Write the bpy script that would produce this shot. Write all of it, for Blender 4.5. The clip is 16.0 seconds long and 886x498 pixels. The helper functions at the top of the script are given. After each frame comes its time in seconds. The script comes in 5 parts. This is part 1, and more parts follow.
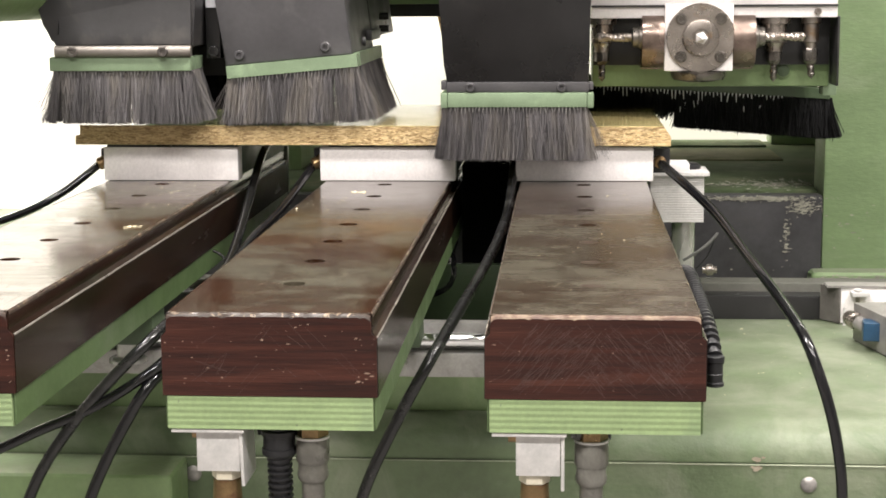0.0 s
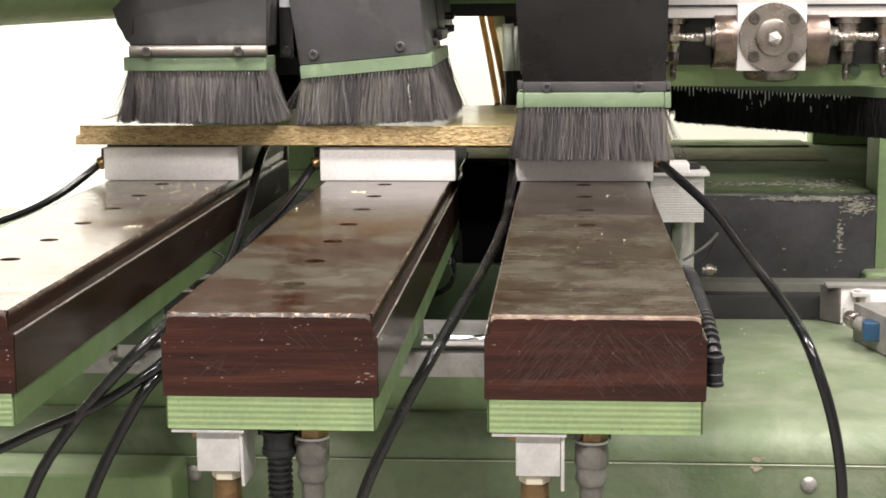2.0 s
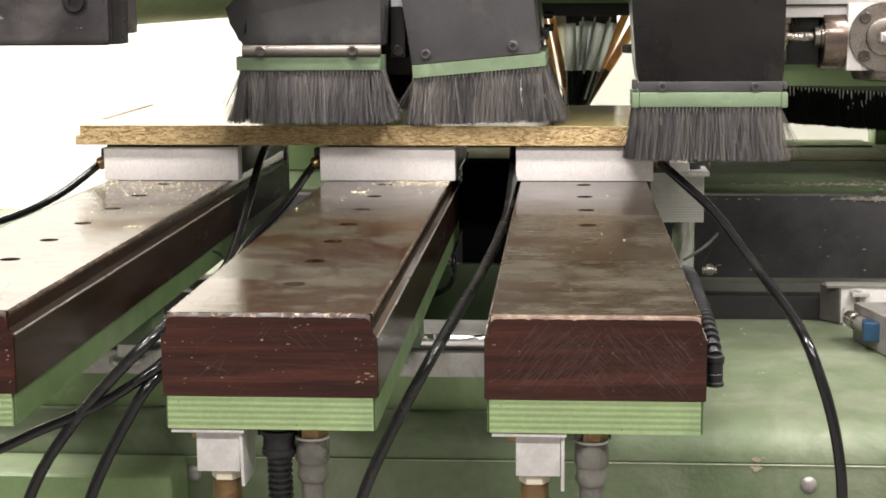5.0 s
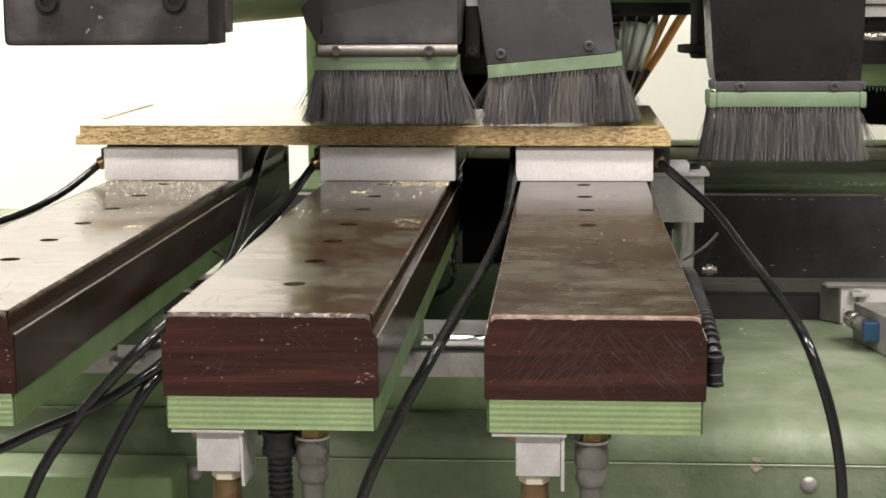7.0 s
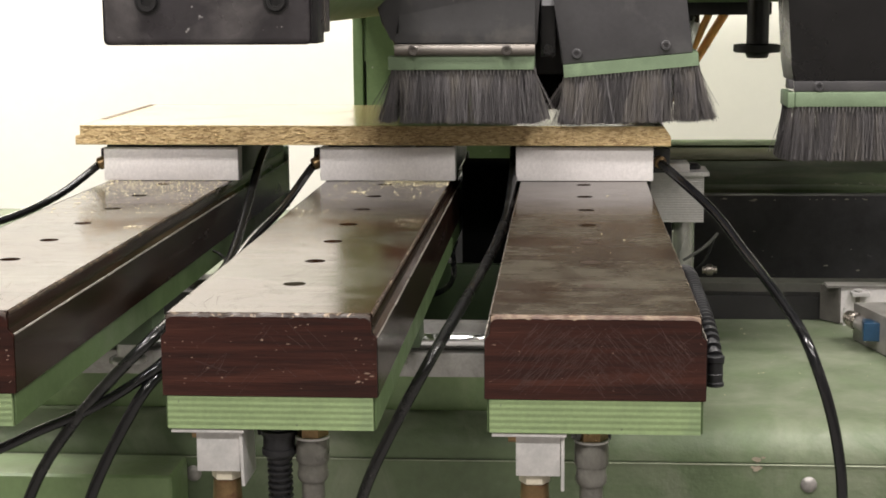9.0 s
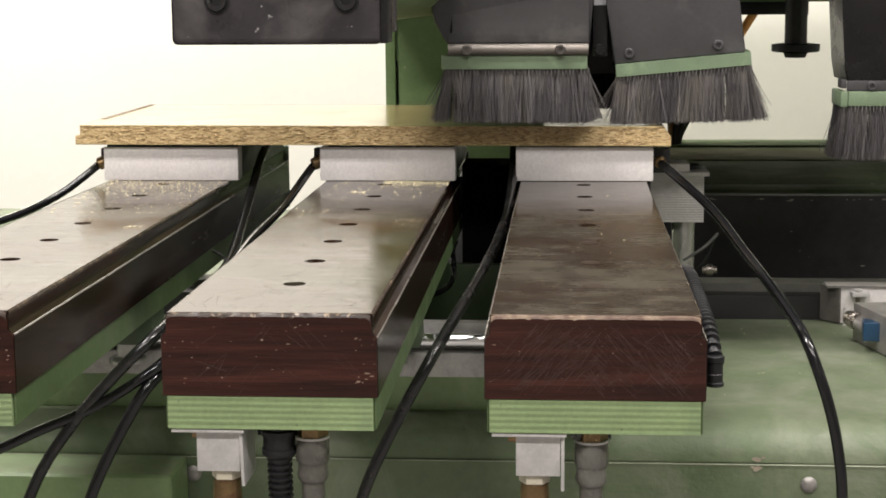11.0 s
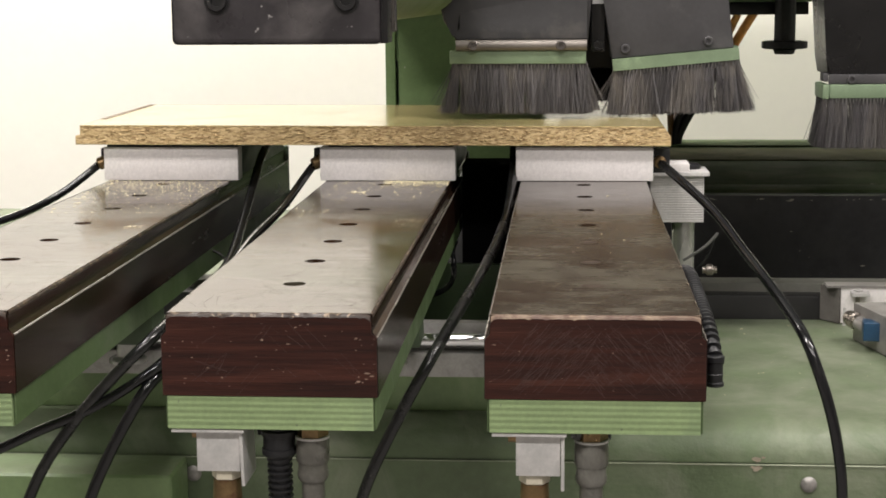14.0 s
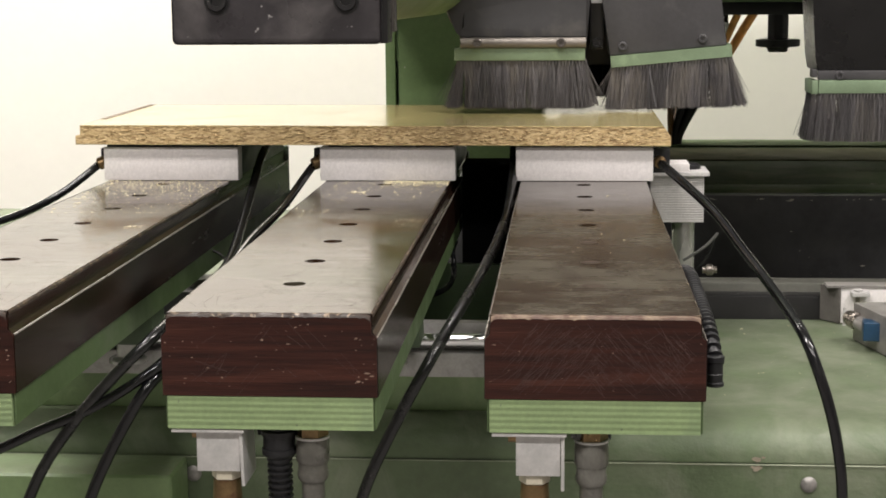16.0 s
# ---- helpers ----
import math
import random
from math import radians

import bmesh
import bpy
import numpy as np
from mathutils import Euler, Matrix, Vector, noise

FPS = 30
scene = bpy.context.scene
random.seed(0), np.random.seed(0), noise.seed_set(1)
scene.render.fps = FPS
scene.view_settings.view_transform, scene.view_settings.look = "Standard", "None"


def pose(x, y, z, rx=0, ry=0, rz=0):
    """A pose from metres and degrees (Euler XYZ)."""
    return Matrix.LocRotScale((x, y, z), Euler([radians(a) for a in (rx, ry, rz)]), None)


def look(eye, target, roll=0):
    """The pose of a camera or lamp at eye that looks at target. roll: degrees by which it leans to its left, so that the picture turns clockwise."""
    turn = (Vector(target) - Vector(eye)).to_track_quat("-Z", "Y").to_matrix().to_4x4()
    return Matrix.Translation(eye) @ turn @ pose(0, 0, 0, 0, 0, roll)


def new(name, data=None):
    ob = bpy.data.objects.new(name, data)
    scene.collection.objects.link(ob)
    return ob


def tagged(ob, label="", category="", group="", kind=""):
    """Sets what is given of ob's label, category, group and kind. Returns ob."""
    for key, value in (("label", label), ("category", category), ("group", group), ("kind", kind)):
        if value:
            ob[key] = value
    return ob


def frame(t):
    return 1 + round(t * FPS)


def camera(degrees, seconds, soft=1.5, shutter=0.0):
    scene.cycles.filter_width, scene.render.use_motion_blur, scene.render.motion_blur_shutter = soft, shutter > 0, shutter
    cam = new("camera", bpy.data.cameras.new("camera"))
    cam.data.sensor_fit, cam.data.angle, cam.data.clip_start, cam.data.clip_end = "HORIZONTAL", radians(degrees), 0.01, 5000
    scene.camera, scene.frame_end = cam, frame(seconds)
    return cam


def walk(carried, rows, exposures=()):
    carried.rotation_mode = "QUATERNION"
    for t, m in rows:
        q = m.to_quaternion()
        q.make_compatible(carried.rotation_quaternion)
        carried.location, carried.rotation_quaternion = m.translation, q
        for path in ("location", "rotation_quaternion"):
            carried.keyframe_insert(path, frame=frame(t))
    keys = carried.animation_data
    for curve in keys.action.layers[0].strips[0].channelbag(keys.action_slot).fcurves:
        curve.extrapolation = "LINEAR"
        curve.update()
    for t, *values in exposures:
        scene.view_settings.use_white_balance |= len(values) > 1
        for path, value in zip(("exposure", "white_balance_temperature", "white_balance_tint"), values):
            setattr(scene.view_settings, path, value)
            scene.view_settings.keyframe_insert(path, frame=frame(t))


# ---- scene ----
# ---- camera and its walk ----
cam = camera(30.625, 16.0, soft=1.72)
EYE = Vector((0.0583, -1.0479, 0.2154))
VIEW = look(EYE, (-0.0166, -0.0638, 0.0547), -0.41)
walk(cam, [(0.0, VIEW), (16.0, VIEW)],
     exposures=[(0.0, 0.22), (3.5, 0.18), (7.0, -0.22), (9.0, -0.40), (12.5, -0.56), (16.0, -0.63)])

# ---- world and lamps ----
world = bpy.data.worlds.new("workshop")
scene.world = world
world.use_nodes = True
world.node_tree.nodes["Background"].inputs[0].default_value = (0.9, 0.95, 1.0, 1)
world.node_tree.nodes["Background"].inputs[1].default_value = 0.3
LAMP_POWER = 62


def added_lamp(x, y, z, tilt, power, sx=1.5, sy=0.35):
    data = bpy.data.lights.new("unseen_light", "AREA")
    data.shape, data.size, data.size_y = "RECTANGLE", sx, sy
    data.energy, data.color = power, (1.0, 0.94, 0.90)
    ob = new("unseen_light", data)
    ob.matrix_world = pose(x, y, z, tilt)
    return ob


# unseen lamps added: two brighten the back wall, the rest the working side
for lx, ly, lz, tilt, k in ((-1.7, 2.45, 2.45, 38, 3.5), (0.6, 2.45, 2.45, 38, 2.0), (-0.95, -0.25, 2.5, 0, 2.2),
                            (-0.9, -2.2, 2.5, 0, 1.5), (1.1, -2.2, 2.5, 0, 1.6), (1.75, -0.1, 2.5, 0, 2.2)):
    added_lamp(lx, ly, lz, tilt, LAMP_POWER * k)


# ---- materials ----
def material(name, color, rough=0.5, metal=0.0, vary=0.25, scale=30.0, fine=0.15, bump=0.1, bump_scale=400.0,
             stretch=(1, 1, 1), stain=None, stain_scale=12.0, stain_at=(0.55, 0.7), rough_vary=0.12, island=0.0, coat=0.0, spec=0.5, through_light=0.0,
             fleck=None, fleck_scale=120.0, fleck_at=(0.70, 0.74), dust=0.0):
    """A procedural surface: colour varied at two scales, optional stains and flecks, relief and uneven gloss."""
    m = bpy.data.materials.new(name)
    m.use_nodes = True
    nt = m.node_tree
    n, l = nt.nodes, nt.links
    b = n["Principled BSDF"]
    b.inputs["Metallic"].default_value = metal
    b.inputs["Specular IOR Level"].default_value = spec
    b.inputs["Transmission Weight"].default_value = through_light
    b.inputs["Coat Weight"].default_value = coat
    b.inputs["Coat Roughness"].default_value = 0.12
    co = n.new("ShaderNodeTexCoord")
    mp = n.new("ShaderNodeMapping")
    mp.inputs["Scale"].default_value = stretch
    l.new(co.outputs["Object"], mp.inputs["Vector"])

    def tex(s, detail=4.0, rough_=0.6, dist=0.0):
        t = n.new("ShaderNodeTexNoise")
        t.inputs["Scale"].default_value, t.inputs["Detail"].default_value = s, detail
        t.inputs["Roughness"].default_value, t.inputs["Distortion"].default_value = rough_, dist
        l.new(mp.outputs[0], t.inputs["Vector"])
        return t.outputs["Fac"]

    def ramp(fac, a, c):
        r = n.new("ShaderNodeMapRange")
        r.inputs["From Min"].default_value, r.inputs["From Max"].default_value = a, c
        l.new(fac, r.inputs["Value"])
        return r.outputs["Result"]

    def mix(fac, a, c, blend="MIX"):
        x = n.new("ShaderNodeMix")
        x.data_type, x.blend_type = "RGBA", blend
        if isinstance(fac, float):
            x.inputs[0].default_value = fac
        else:
            l.new(fac, x.inputs[0])
        for slot, v in ((6, a), (7, c)):
            if isinstance(v, tuple):
                x.inputs[slot].default_value = (*v[:3], 1)
            else:
                l.new(v, x.inputs[slot])
        return x.outputs[2]

    dark = tuple(c * (1 - vary) for c in color)
    light = tuple(min(1, c * (1 + vary)) for c in color)
    col = mix(ramp(tex(scale, 5.0), 0.3, 0.7), dark, light)
    if fine:
        col = mix(ramp(tex(scale * 14, 3.0), 0.3, 0.7), col, mix(1.0, col, (1 - fine,) * 3, "MULTIPLY"))
    if island:
        g = n.new("ShaderNodeNewGeometry")
        col = mix(g.outputs["Random Per Island"], mix(1.0, col, (1 - island,) * 3, "MULTIPLY"), mix(1.0, col, (1 + island,) * 3, "MULTIPLY"))
    if stain:
        col = mix(ramp(tex(stain_scale, 6.0, 0.65, 0.6), *stain_at), col, stain)
    if fleck:
        col = mix(ramp(tex(fleck_scale, 2.0, 0.5), *fleck_at), col, fleck)
    if dust:
        g = n.new("ShaderNodeNewGeometry")
        sx = n.new("ShaderNodeSeparateXYZ")
        l.new(g.outputs["Normal"], sx.inputs[0])
        lay = n.new("ShaderNodeMath")
        lay.operation = "MULTIPLY"
        l.new(ramp(sx.outputs[2], 0.75, 1.0), lay.inputs[0])
        cover = n.new("ShaderNodeMapRange")
        cover.inputs["From Min"].default_value, cover.inputs["From Max"].default_value = 0.3, 0.7
        cover.inputs["To Min"].default_value, cover.inputs["To Max"].default_value = dust * 0.35, min(1.0, dust * 1.5)
        l.new(tex(16, 6.0, 0.65), cover.inputs["Value"])
        l.new(cover.outputs["Result"], lay.inputs[1])
        col = mix(lay.outputs[0], col, (0.205, 0.198, 0.168))
    l.new(col, b.inputs["Base Color"])
    r = n.new("ShaderNodeMapRange")
    r.inputs["From Min"].default_value, r.inputs["From Max"].default_value = 0.3, 0.7
    r.inputs["To Min"].default_value, r.inputs["To Max"].default_value = max(0.02, rough - rough_vary), min(1, rough + rough_vary)
    l.new(tex(stain_scale * 0.7 + 6, 5.0), r.inputs["Value"])
    l.new(r.outputs["Result"], b.inputs["Roughness"])
    if bump:
        bp = n.new("ShaderNodeBump")
        bp.inputs["Strength"].default_value, bp.inputs["Distance"].default_value = bump, 0.001
        l.new(tex(bump_scale, 3.0), bp.inputs["Height"])
        l.new(bp.outputs[0], b.inputs["Normal"])
    return m


def chipboard(name):
    """The sawn edge of particle board: long pale and brown flakes packed in layers."""
    m = bpy.data.materials.new(name)
    m.use_nodes = True
    n, l = m.node_tree.nodes, m.node_tree.links
    b = n["Principled BSDF"]
    b.inputs["Roughness"].default_value = 0.85
    co = n.new("ShaderNodeTexCoord")
    mp = n.new("ShaderNodeMapping")
    mp.inputs["Scale"].default_value = (0.75, 1, 2.9)
    l.new(co.outputs["Object"], mp.inputs["Vector"])
    wob = n.new("ShaderNodeTexNoise")
    wob.inputs["Scale"].default_value = 120
    l.new(mp.outputs[0], wob.inputs["Vector"])
    ad = n.new("ShaderNodeMix")
    ad.data_type, ad.blend_type = "RGBA", "ADD"
    ad.inputs[0].default_value = 0.012
    l.new(mp.outputs[0], ad.inputs[6])
    l.new(wob.outputs["Color"], ad.inputs[7])
    v = n.new("ShaderNodeTexVoronoi")
    v.inputs["Scale"].default_value = 330
    l.new(ad.outputs[2], v.inputs["Vector"])
    rp = n.new("ShaderNodeValToRGB")
    e = rp.color_ramp.elements
    e[0].position, e[0].color = 0.05, (0.29, 0.19, 0.09, 1)
    e[1].position, e[1].color = 0.95, (0.64, 0.49, 0.27, 1)
    x = e.new(0.42)
    x.color = (0.48, 0.345, 0.165, 1)
    sp = n.new("ShaderNodeSeparateColor")
    l.new(v.outputs["Color"], sp.inputs[0])
    l.new(sp.outputs[0], rp.inputs["Fac"])
    l.new(rp.outputs[0], b.inputs["Base Color"])
    bp = n.new("ShaderNodeBump")
    bp.inputs["Strength"].default_value, bp.inputs["Distance"].default_value = 0.5, 0.0008
    l.new(sp.outputs[1], bp.inputs["Height"])
    l.new(bp.outputs[0], b.inputs["Normal"])
    return m


def laminate(name, wood, film, film_at, streak, rough=0.2, spec=0.4, grain=1.0, rubbed=0.0):
    """Varnished laminate under a patchy film of resin and dust, wiped into fine streaks across the beam."""
    m = bpy.data.materials.new(name)
    m.use_nodes = True
    n, l = m.node_tree.nodes, m.node_tree.links
    b = n["Principled BSDF"]
    b.inputs["Specular IOR Level"].default_value = spec
    co = n.new("ShaderNodeTexCoord")

    def tex(scale, stretch, detail, rough_=0.6, dist=0.0):
        mp = n.new("ShaderNodeMapping")
        mp.inputs["Scale"].default_value = stretch
        l.new(co.outputs["Object"], mp.inputs["Vector"])
        t = n.new("ShaderNodeTexNoise")
        t.inputs["Scale"].default_value, t.inputs["Detail"].default_value = scale, detail
        t.inputs["Roughness"].default_value, t.inputs["Distortion"].default_value = rough_, dist
        l.new(mp.outputs[0], t.inputs["Vector"])
        return t.outputs["Fac"]

    def span(fac, a, c, lo=0.0, hi=1.0):
        r = n.new("ShaderNodeMapRange")
        for k, v in (("From Min", a), ("From Max", c), ("To Min", lo), ("To Max", hi)):
            r.inputs[k].default_value = v
        l.new(fac, r.inputs["Value"])
        return r.outputs["Result"]

    def calc(op, a, c):
        x = n.new("ShaderNodeMath")
        x.operation = op
        for k, v in ((0, a), (1, c)):
            if isinstance(v, float):
                x.inputs[k].default_value = v
            else:
                l.new(v, x.inputs[k])
        return x.outputs[0]

    def mix(fac, a, c):
        x = n.new("ShaderNodeMix")
        x.data_type = "RGBA"
        l.new(fac, x.inputs[0])
        for slot, v in ((6, a), (7, c)):
            if isinstance(v, tuple):
                x.inputs[slot].default_value = (*v, 1)
            else:
                l.new(v, x.inputs[slot])
        return x.outputs[2]

    blot = tex(11, (0.9, 0.9, 1), 8.0, 0.62, 0.25)
    wiped = tex(70, (0.10, 2.2, 1), 5.0, 0.7)
    cloud = tex(42, (0.8, 0.9, 1), 8.0, 0.75, 0.3)
    col = mix(span(tex(120, (0.06, 1.6, 1), 5.0, 0.7), 0.3, 0.7), tuple(c * 0.55 for c in wood), tuple(c * 1.6 for c in wood))
    mask = calc("ADD", calc("ADD", calc("MULTIPLY", blot, 0.62), calc("MULTIPLY", wiped, streak)), calc("MULTIPLY", cloud, 0.38 - streak))
    if rubbed:
        sx = n.new("ShaderNodeSeparateXYZ")
        l.new(co.outputs["Object"], sx.inputs[0])
        mask = calc("SUBTRACT", mask, span(calc("ADD", sx.outputs[1], calc("MULTIPLY", blot, 0.16)), 0.12, 0.26, rubbed, 0.0))
    mask = span(mask, *film_at)
    col = mix(mask, col, mix(span(cloud, 0.35, 0.65), tuple(c * 0.75 for c in film), tuple(c * 1.2 for c in film)))
    col = mix(calc("MULTIPLY", span(tex(95, (0.05, 1.9, 1), 6.0, 0.75), 0.52, 0.66), 0.75), col, tuple(c * 0.5 for c in wood))
    col = mix(calc("MULTIPLY", span(tex(19, (1.0, 0.8, 1), 7.0, 0.6, 0.4), 0.55, 0.62), 0.6), col, tuple(c * 0.8 for c in wood))
    col = mix(span(tex(260, (1, 1, 1), 2.0, 0.5), 0.735, 0.765), col, (0.17, 0.13, 0.09))
    l.new(col, b.inputs["Base Color"])
    l.new(calc("ADD", span(mask, 0.0, 1.0, rough - 0.03, rough + 0.05), span(wiped, 0.3, 0.7, -0.03, 0.03)), b.inputs["Roughness"])
    bp = n.new("ShaderNodeBump")
    bp.inputs["Strength"].default_value, bp.inputs["Distance"].default_value = 0.05 * grain, 0.001
    l.new(tex(300, (0.3, 1, 1), 3.0), bp.inputs["Height"])
    l.new(bp.outputs[0], b.inputs["Normal"])
    return m


GREEN = (0.185, 0.255, 0.135)
M_GREEN = material("green_machine_paint", (0.185, 0.268, 0.120), 0.42, vary=0.12, scale=9, fine=0.12, bump=0.5, bump_scale=200, stain=(0.27, 0.33, 0.19),
                   stain_scale=10, stain_at=(0.56, 0.80), fleck=(0.45, 0.45, 0.4), fleck_scale=60, fleck_at=(0.765, 0.785), dust=0.35)
# paler variant of the machine green, for the upright and its foot
M_PALEGREEN = material("paler_green_paint", (0.225, 0.315, 0.160), 0.42, vary=0.12, scale=7, fine=0.10, bump=0.6, bump_scale=150, stain=(0.29, 0.355, 0.225),
                   stain_scale=8, stain_at=(0.52, 0.80), fleck=(0.5, 0.5, 0.45), fleck_scale=45, fleck_at=(0.765, 0.785), stretch=(0.6, 1, 1.6), dust=0.6)
M_BED = material("dusty_green_bed_paint", (0.108, 0.148, 0.076), 0.5, vary=0.22, scale=7, fine=0.15, bump=0.6, bump_scale=160, stain=(0.235, 0.25, 0.185),
                 stain_scale=11, stain_at=(0.48, 0.85), fleck=(0.5, 0.48, 0.4), fleck_scale=55, fleck_at=(0.775, 0.795), dust=0.22)
M_DKGREEN = material("dark_green_paint", (0.055, 0.085, 0.042), 0.4, vary=0.2, scale=9, stain=(0.085, 0.10, 0.065), stain_scale=10, bump=0.25, bump_scale=250)
M_BASE = material("dull_dark_green_base", (0.075, 0.10, 0.052), 0.85, vary=0.25, scale=8, bump=0.2, bump_scale=220, stain=(0.13, 0.13, 0.085), stain_scale=7, stain_at=(0.5, 0.75), spec=0.08)
# pale grey that paints the glint on the rebate lip
M_REBATE = material("rebate_lip_glint", (0.21, 0.19, 0.165), 0.3, vary=0.35, scale=30, stretch=(1, 0.6, 1), bump=0.1)
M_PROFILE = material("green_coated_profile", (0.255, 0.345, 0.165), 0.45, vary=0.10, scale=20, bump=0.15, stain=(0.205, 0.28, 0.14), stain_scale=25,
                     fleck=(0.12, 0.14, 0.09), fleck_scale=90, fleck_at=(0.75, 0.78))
# profile green with the shade between the beams put into its colour
M_PROFILESIDE = material("shaded_profile_green", (0.084, 0.130, 0.053), 0.4, vary=0.15, scale=18, bump=0.12, stain=(0.085, 0.12, 0.058), stain_scale=14)
M_TOP = laminate("varnished_brown_laminate", (0.026, 0.0108, 0.0053), (0.054, 0.047, 0.033), (0.455, 0.55), 0.12, 0.17, 0.42, 1.0, 0.05)
M_TOPWORN = laminate("stained_brown_laminate", (0.021, 0.0110, 0.0057), (0.057, 0.049, 0.035), (0.435, 0.575), 0.15, 0.25, 0.38, 2.0)
M_SIDE = material("dark_brown_laminate_side", (0.021, 0.0100, 0.0066), 0.22, vary=0.4, scale=26, fine=0.35, stretch=(1, 0.35, 1.3), bump=0.08, rough_vary=0.07, stain=(0.022, 0.016, 0.013), stain_scale=20, stain_at=(0.5, 0.78))
M_END = material("reddish_brown_laminate_end", (0.040, 0.0108, 0.0066), 0.46, vary=0.6, scale=70, fine=0.5, stretch=(0.10, 1, 3.4), bump=0.35, bump_scale=300,
                 stain=(0.080, 0.026, 0.016), stain_scale=30, stain_at=(0.52, 0.70), spec=0.28)
M_TOPCLEAN = material("clean_brown_laminate", (0.034, 0.024, 0.0185), 0.16, vary=0.3, scale=30, fine=0.3, bump=0.05, bump_scale=420, stain=(0.05, 0.042, 0.034), stain_scale=20, stain_at=(0.45, 0.75), rough_vary=0.04, spec=0.42)
M_TOPMARK = material("pale_scuff", (0.15, 0.115, 0.075), 0.2, vary=0.5, scale=70, bump=0)
M_PLATE = material("smudged_black_plate", (0.036, 0.032, 0.035), 0.34, vary=0.4, scale=18, bump=0.12, stain=(0.105, 0.096, 0.096), stain_scale=12, stain_at=(0.45, 0.70), rough_vary=0.15,
                   fleck=(0.30, 0.29, 0.28), fleck_scale=110, fleck_at=(0.74, 0.77))
M_FLAKED = material("caked_pale_dust", (0.33, 0.32, 0.265), 0.85, vary=0.4, scale=60, bump=0.3)
M_BARE = material("bare_primer", (0.36, 0.31, 0.235), 0.7, vary=0.2, scale=70, bump=0.1)
M_CHIP = material("pale_chip", (0.26, 0.18, 0.135), 0.7, vary=0.3, scale=80, bump=0.2)
M_SCRATCH = material("dull_scratch", (0.074, 0.042, 0.036), 0.55, vary=0.4, scale=90, bump=0)
M_SCORCH = material("scorched_brown_edge", (0.12, 0.075, 0.03), 0.6, vary=0.25, scale=40)
M_WORN = material("worn_pale_edge", (0.215, 0.155, 0.105), 0.6, vary=0.5, scale=60, bump=0.5, bump_scale=300, stain=(0.09, 0.05, 0.035), stain_scale=40, stain_at=(0.42, 0.55))
M_WORNDARK = material("lightly_worn_edge", (0.042, 0.029, 0.022), 0.4, vary=0.4, scale=60, bump=0.3, bump_scale=300, stain=(0.22, 0.165, 0.11), stain_scale=150, stain_at=(0.55, 0.61))
M_PLUG = material("filled_hole", (0.04, 0.026, 0.018), 0.3, scale=60)
M_ALU = material("milled_aluminium", (0.80, 0.765, 0.755), 0.42, metal=0.0, vary=0.03, scale=26, stretch=(1, 1, 0.8), bump=0.02, bump_scale=500, stain=(0.70, 0.67, 0.66), stain_scale=20)
M_ALUDULL = material("dull_aluminium", (0.60, 0.585, 0.57), 0.5, metal=0.15, vary=0.1, scale=30, bump=0.2, bump_scale=500, stain=(0.42, 0.42, 0.41), stain_scale=18)
M_RAIL = material("dusty_rail_aluminium", (0.40, 0.39, 0.37), 0.55, metal=0.4, vary=0.2, scale=30, bump=0.2, bump_scale=500, stain=(0.24, 0.235, 0.215), stain_scale=14)
M_STEEL = material("oily_steel", (0.33, 0.295, 0.265), 0.3, metal=0.9, vary=0.2, scale=35, bump=0.1, stain=(0.30, 0.21, 0.14), stain_scale=30)
M_COPPER = material("coppery_steel", (0.21, 0.16, 0.135), 0.3, metal=0.85, vary=0.35, scale=30, bump=0.1, stain=(0.12, 0.08, 0.06), stain_scale=24)
M_DARKSTEEL = material("dark_oily_steel", (0.17, 0.155, 0.14), 0.28, metal=0.9, vary=0.3, scale=40, bump=0.1, stain=(0.08, 0.06, 0.045), stain_scale=30)
M_STEELBAR = material("brushed_steel_barrel", (0.50, 0.50, 0.47), 0.28, metal=0.7, vary=0.1, scale=30, stretch=(1, 1, 0.2), bump=0.05)
M_CHROME = material("polished_steel", (0.8, 0.8, 0.8), 0.12, metal=1.0, vary=0.05, rough_vary=0.04, bump=0.0)
M_BRASS = material("tarnished_brass", (0.27, 0.18, 0.09), 0.35, metal=0.85, vary=0.3, scale=60, stain=(0.16, 0.08, 0.05), stain_scale=50)
M_BLACK = material("worn_black_paint", (0.013, 0.0125, 0.013), 0.38, vary=0.3, scale=10, bump=0.15, bump_scale=300, stain=(0.024, 0.023, 0.0225), stain_scale=13,
                   fleck=(0.25, 0.25, 0.24), fleck_scale=60, fleck_at=(0.76, 0.79))
M_SLIDE = material("scuffed_black_slide", (0.052, 0.051, 0.054), 0.42, vary=0.4, scale=10, bump=0.2, bump_scale=200, stain=(0.062, 0.060, 0.060), stain_scale=8, stain_at=(0.5, 0.75), spec=0.3,
                   fleck=(0.13, 0.13, 0.125), fleck_scale=55, fleck_at=(0.75, 0.785))
M_OLIVEGREY = material("dusty_grey_strip", (0.105, 0.105, 0.088), 0.7, vary=0.2, scale=12, bump=0.2, stain=(0.07, 0.072, 0.06), stain_scale=9)
M_OLIVE = material("dusty_olive_strip", (0.125, 0.125, 0.07), 0.85, vary=0.2, scale=9, bump=0.2, stain=(0.075, 0.085, 0.045), stain_scale=9, spec=0.08)
# the broad brownish stain puts the sheet's reflected sheen into its colour
M_HOOD = material("black_sheet_with_sheen", (0.024, 0.023, 0.024), 0.40, vary=0.25, scale=12, bump=0.08, stain=(0.080, 0.072, 0.064), stain_scale=6, stain_at=(0.5, 0.66), rough_vary=0.1,
                  fleck=(0.2, 0.2, 0.2), fleck_scale=60, fleck_at=(0.78, 0.81))
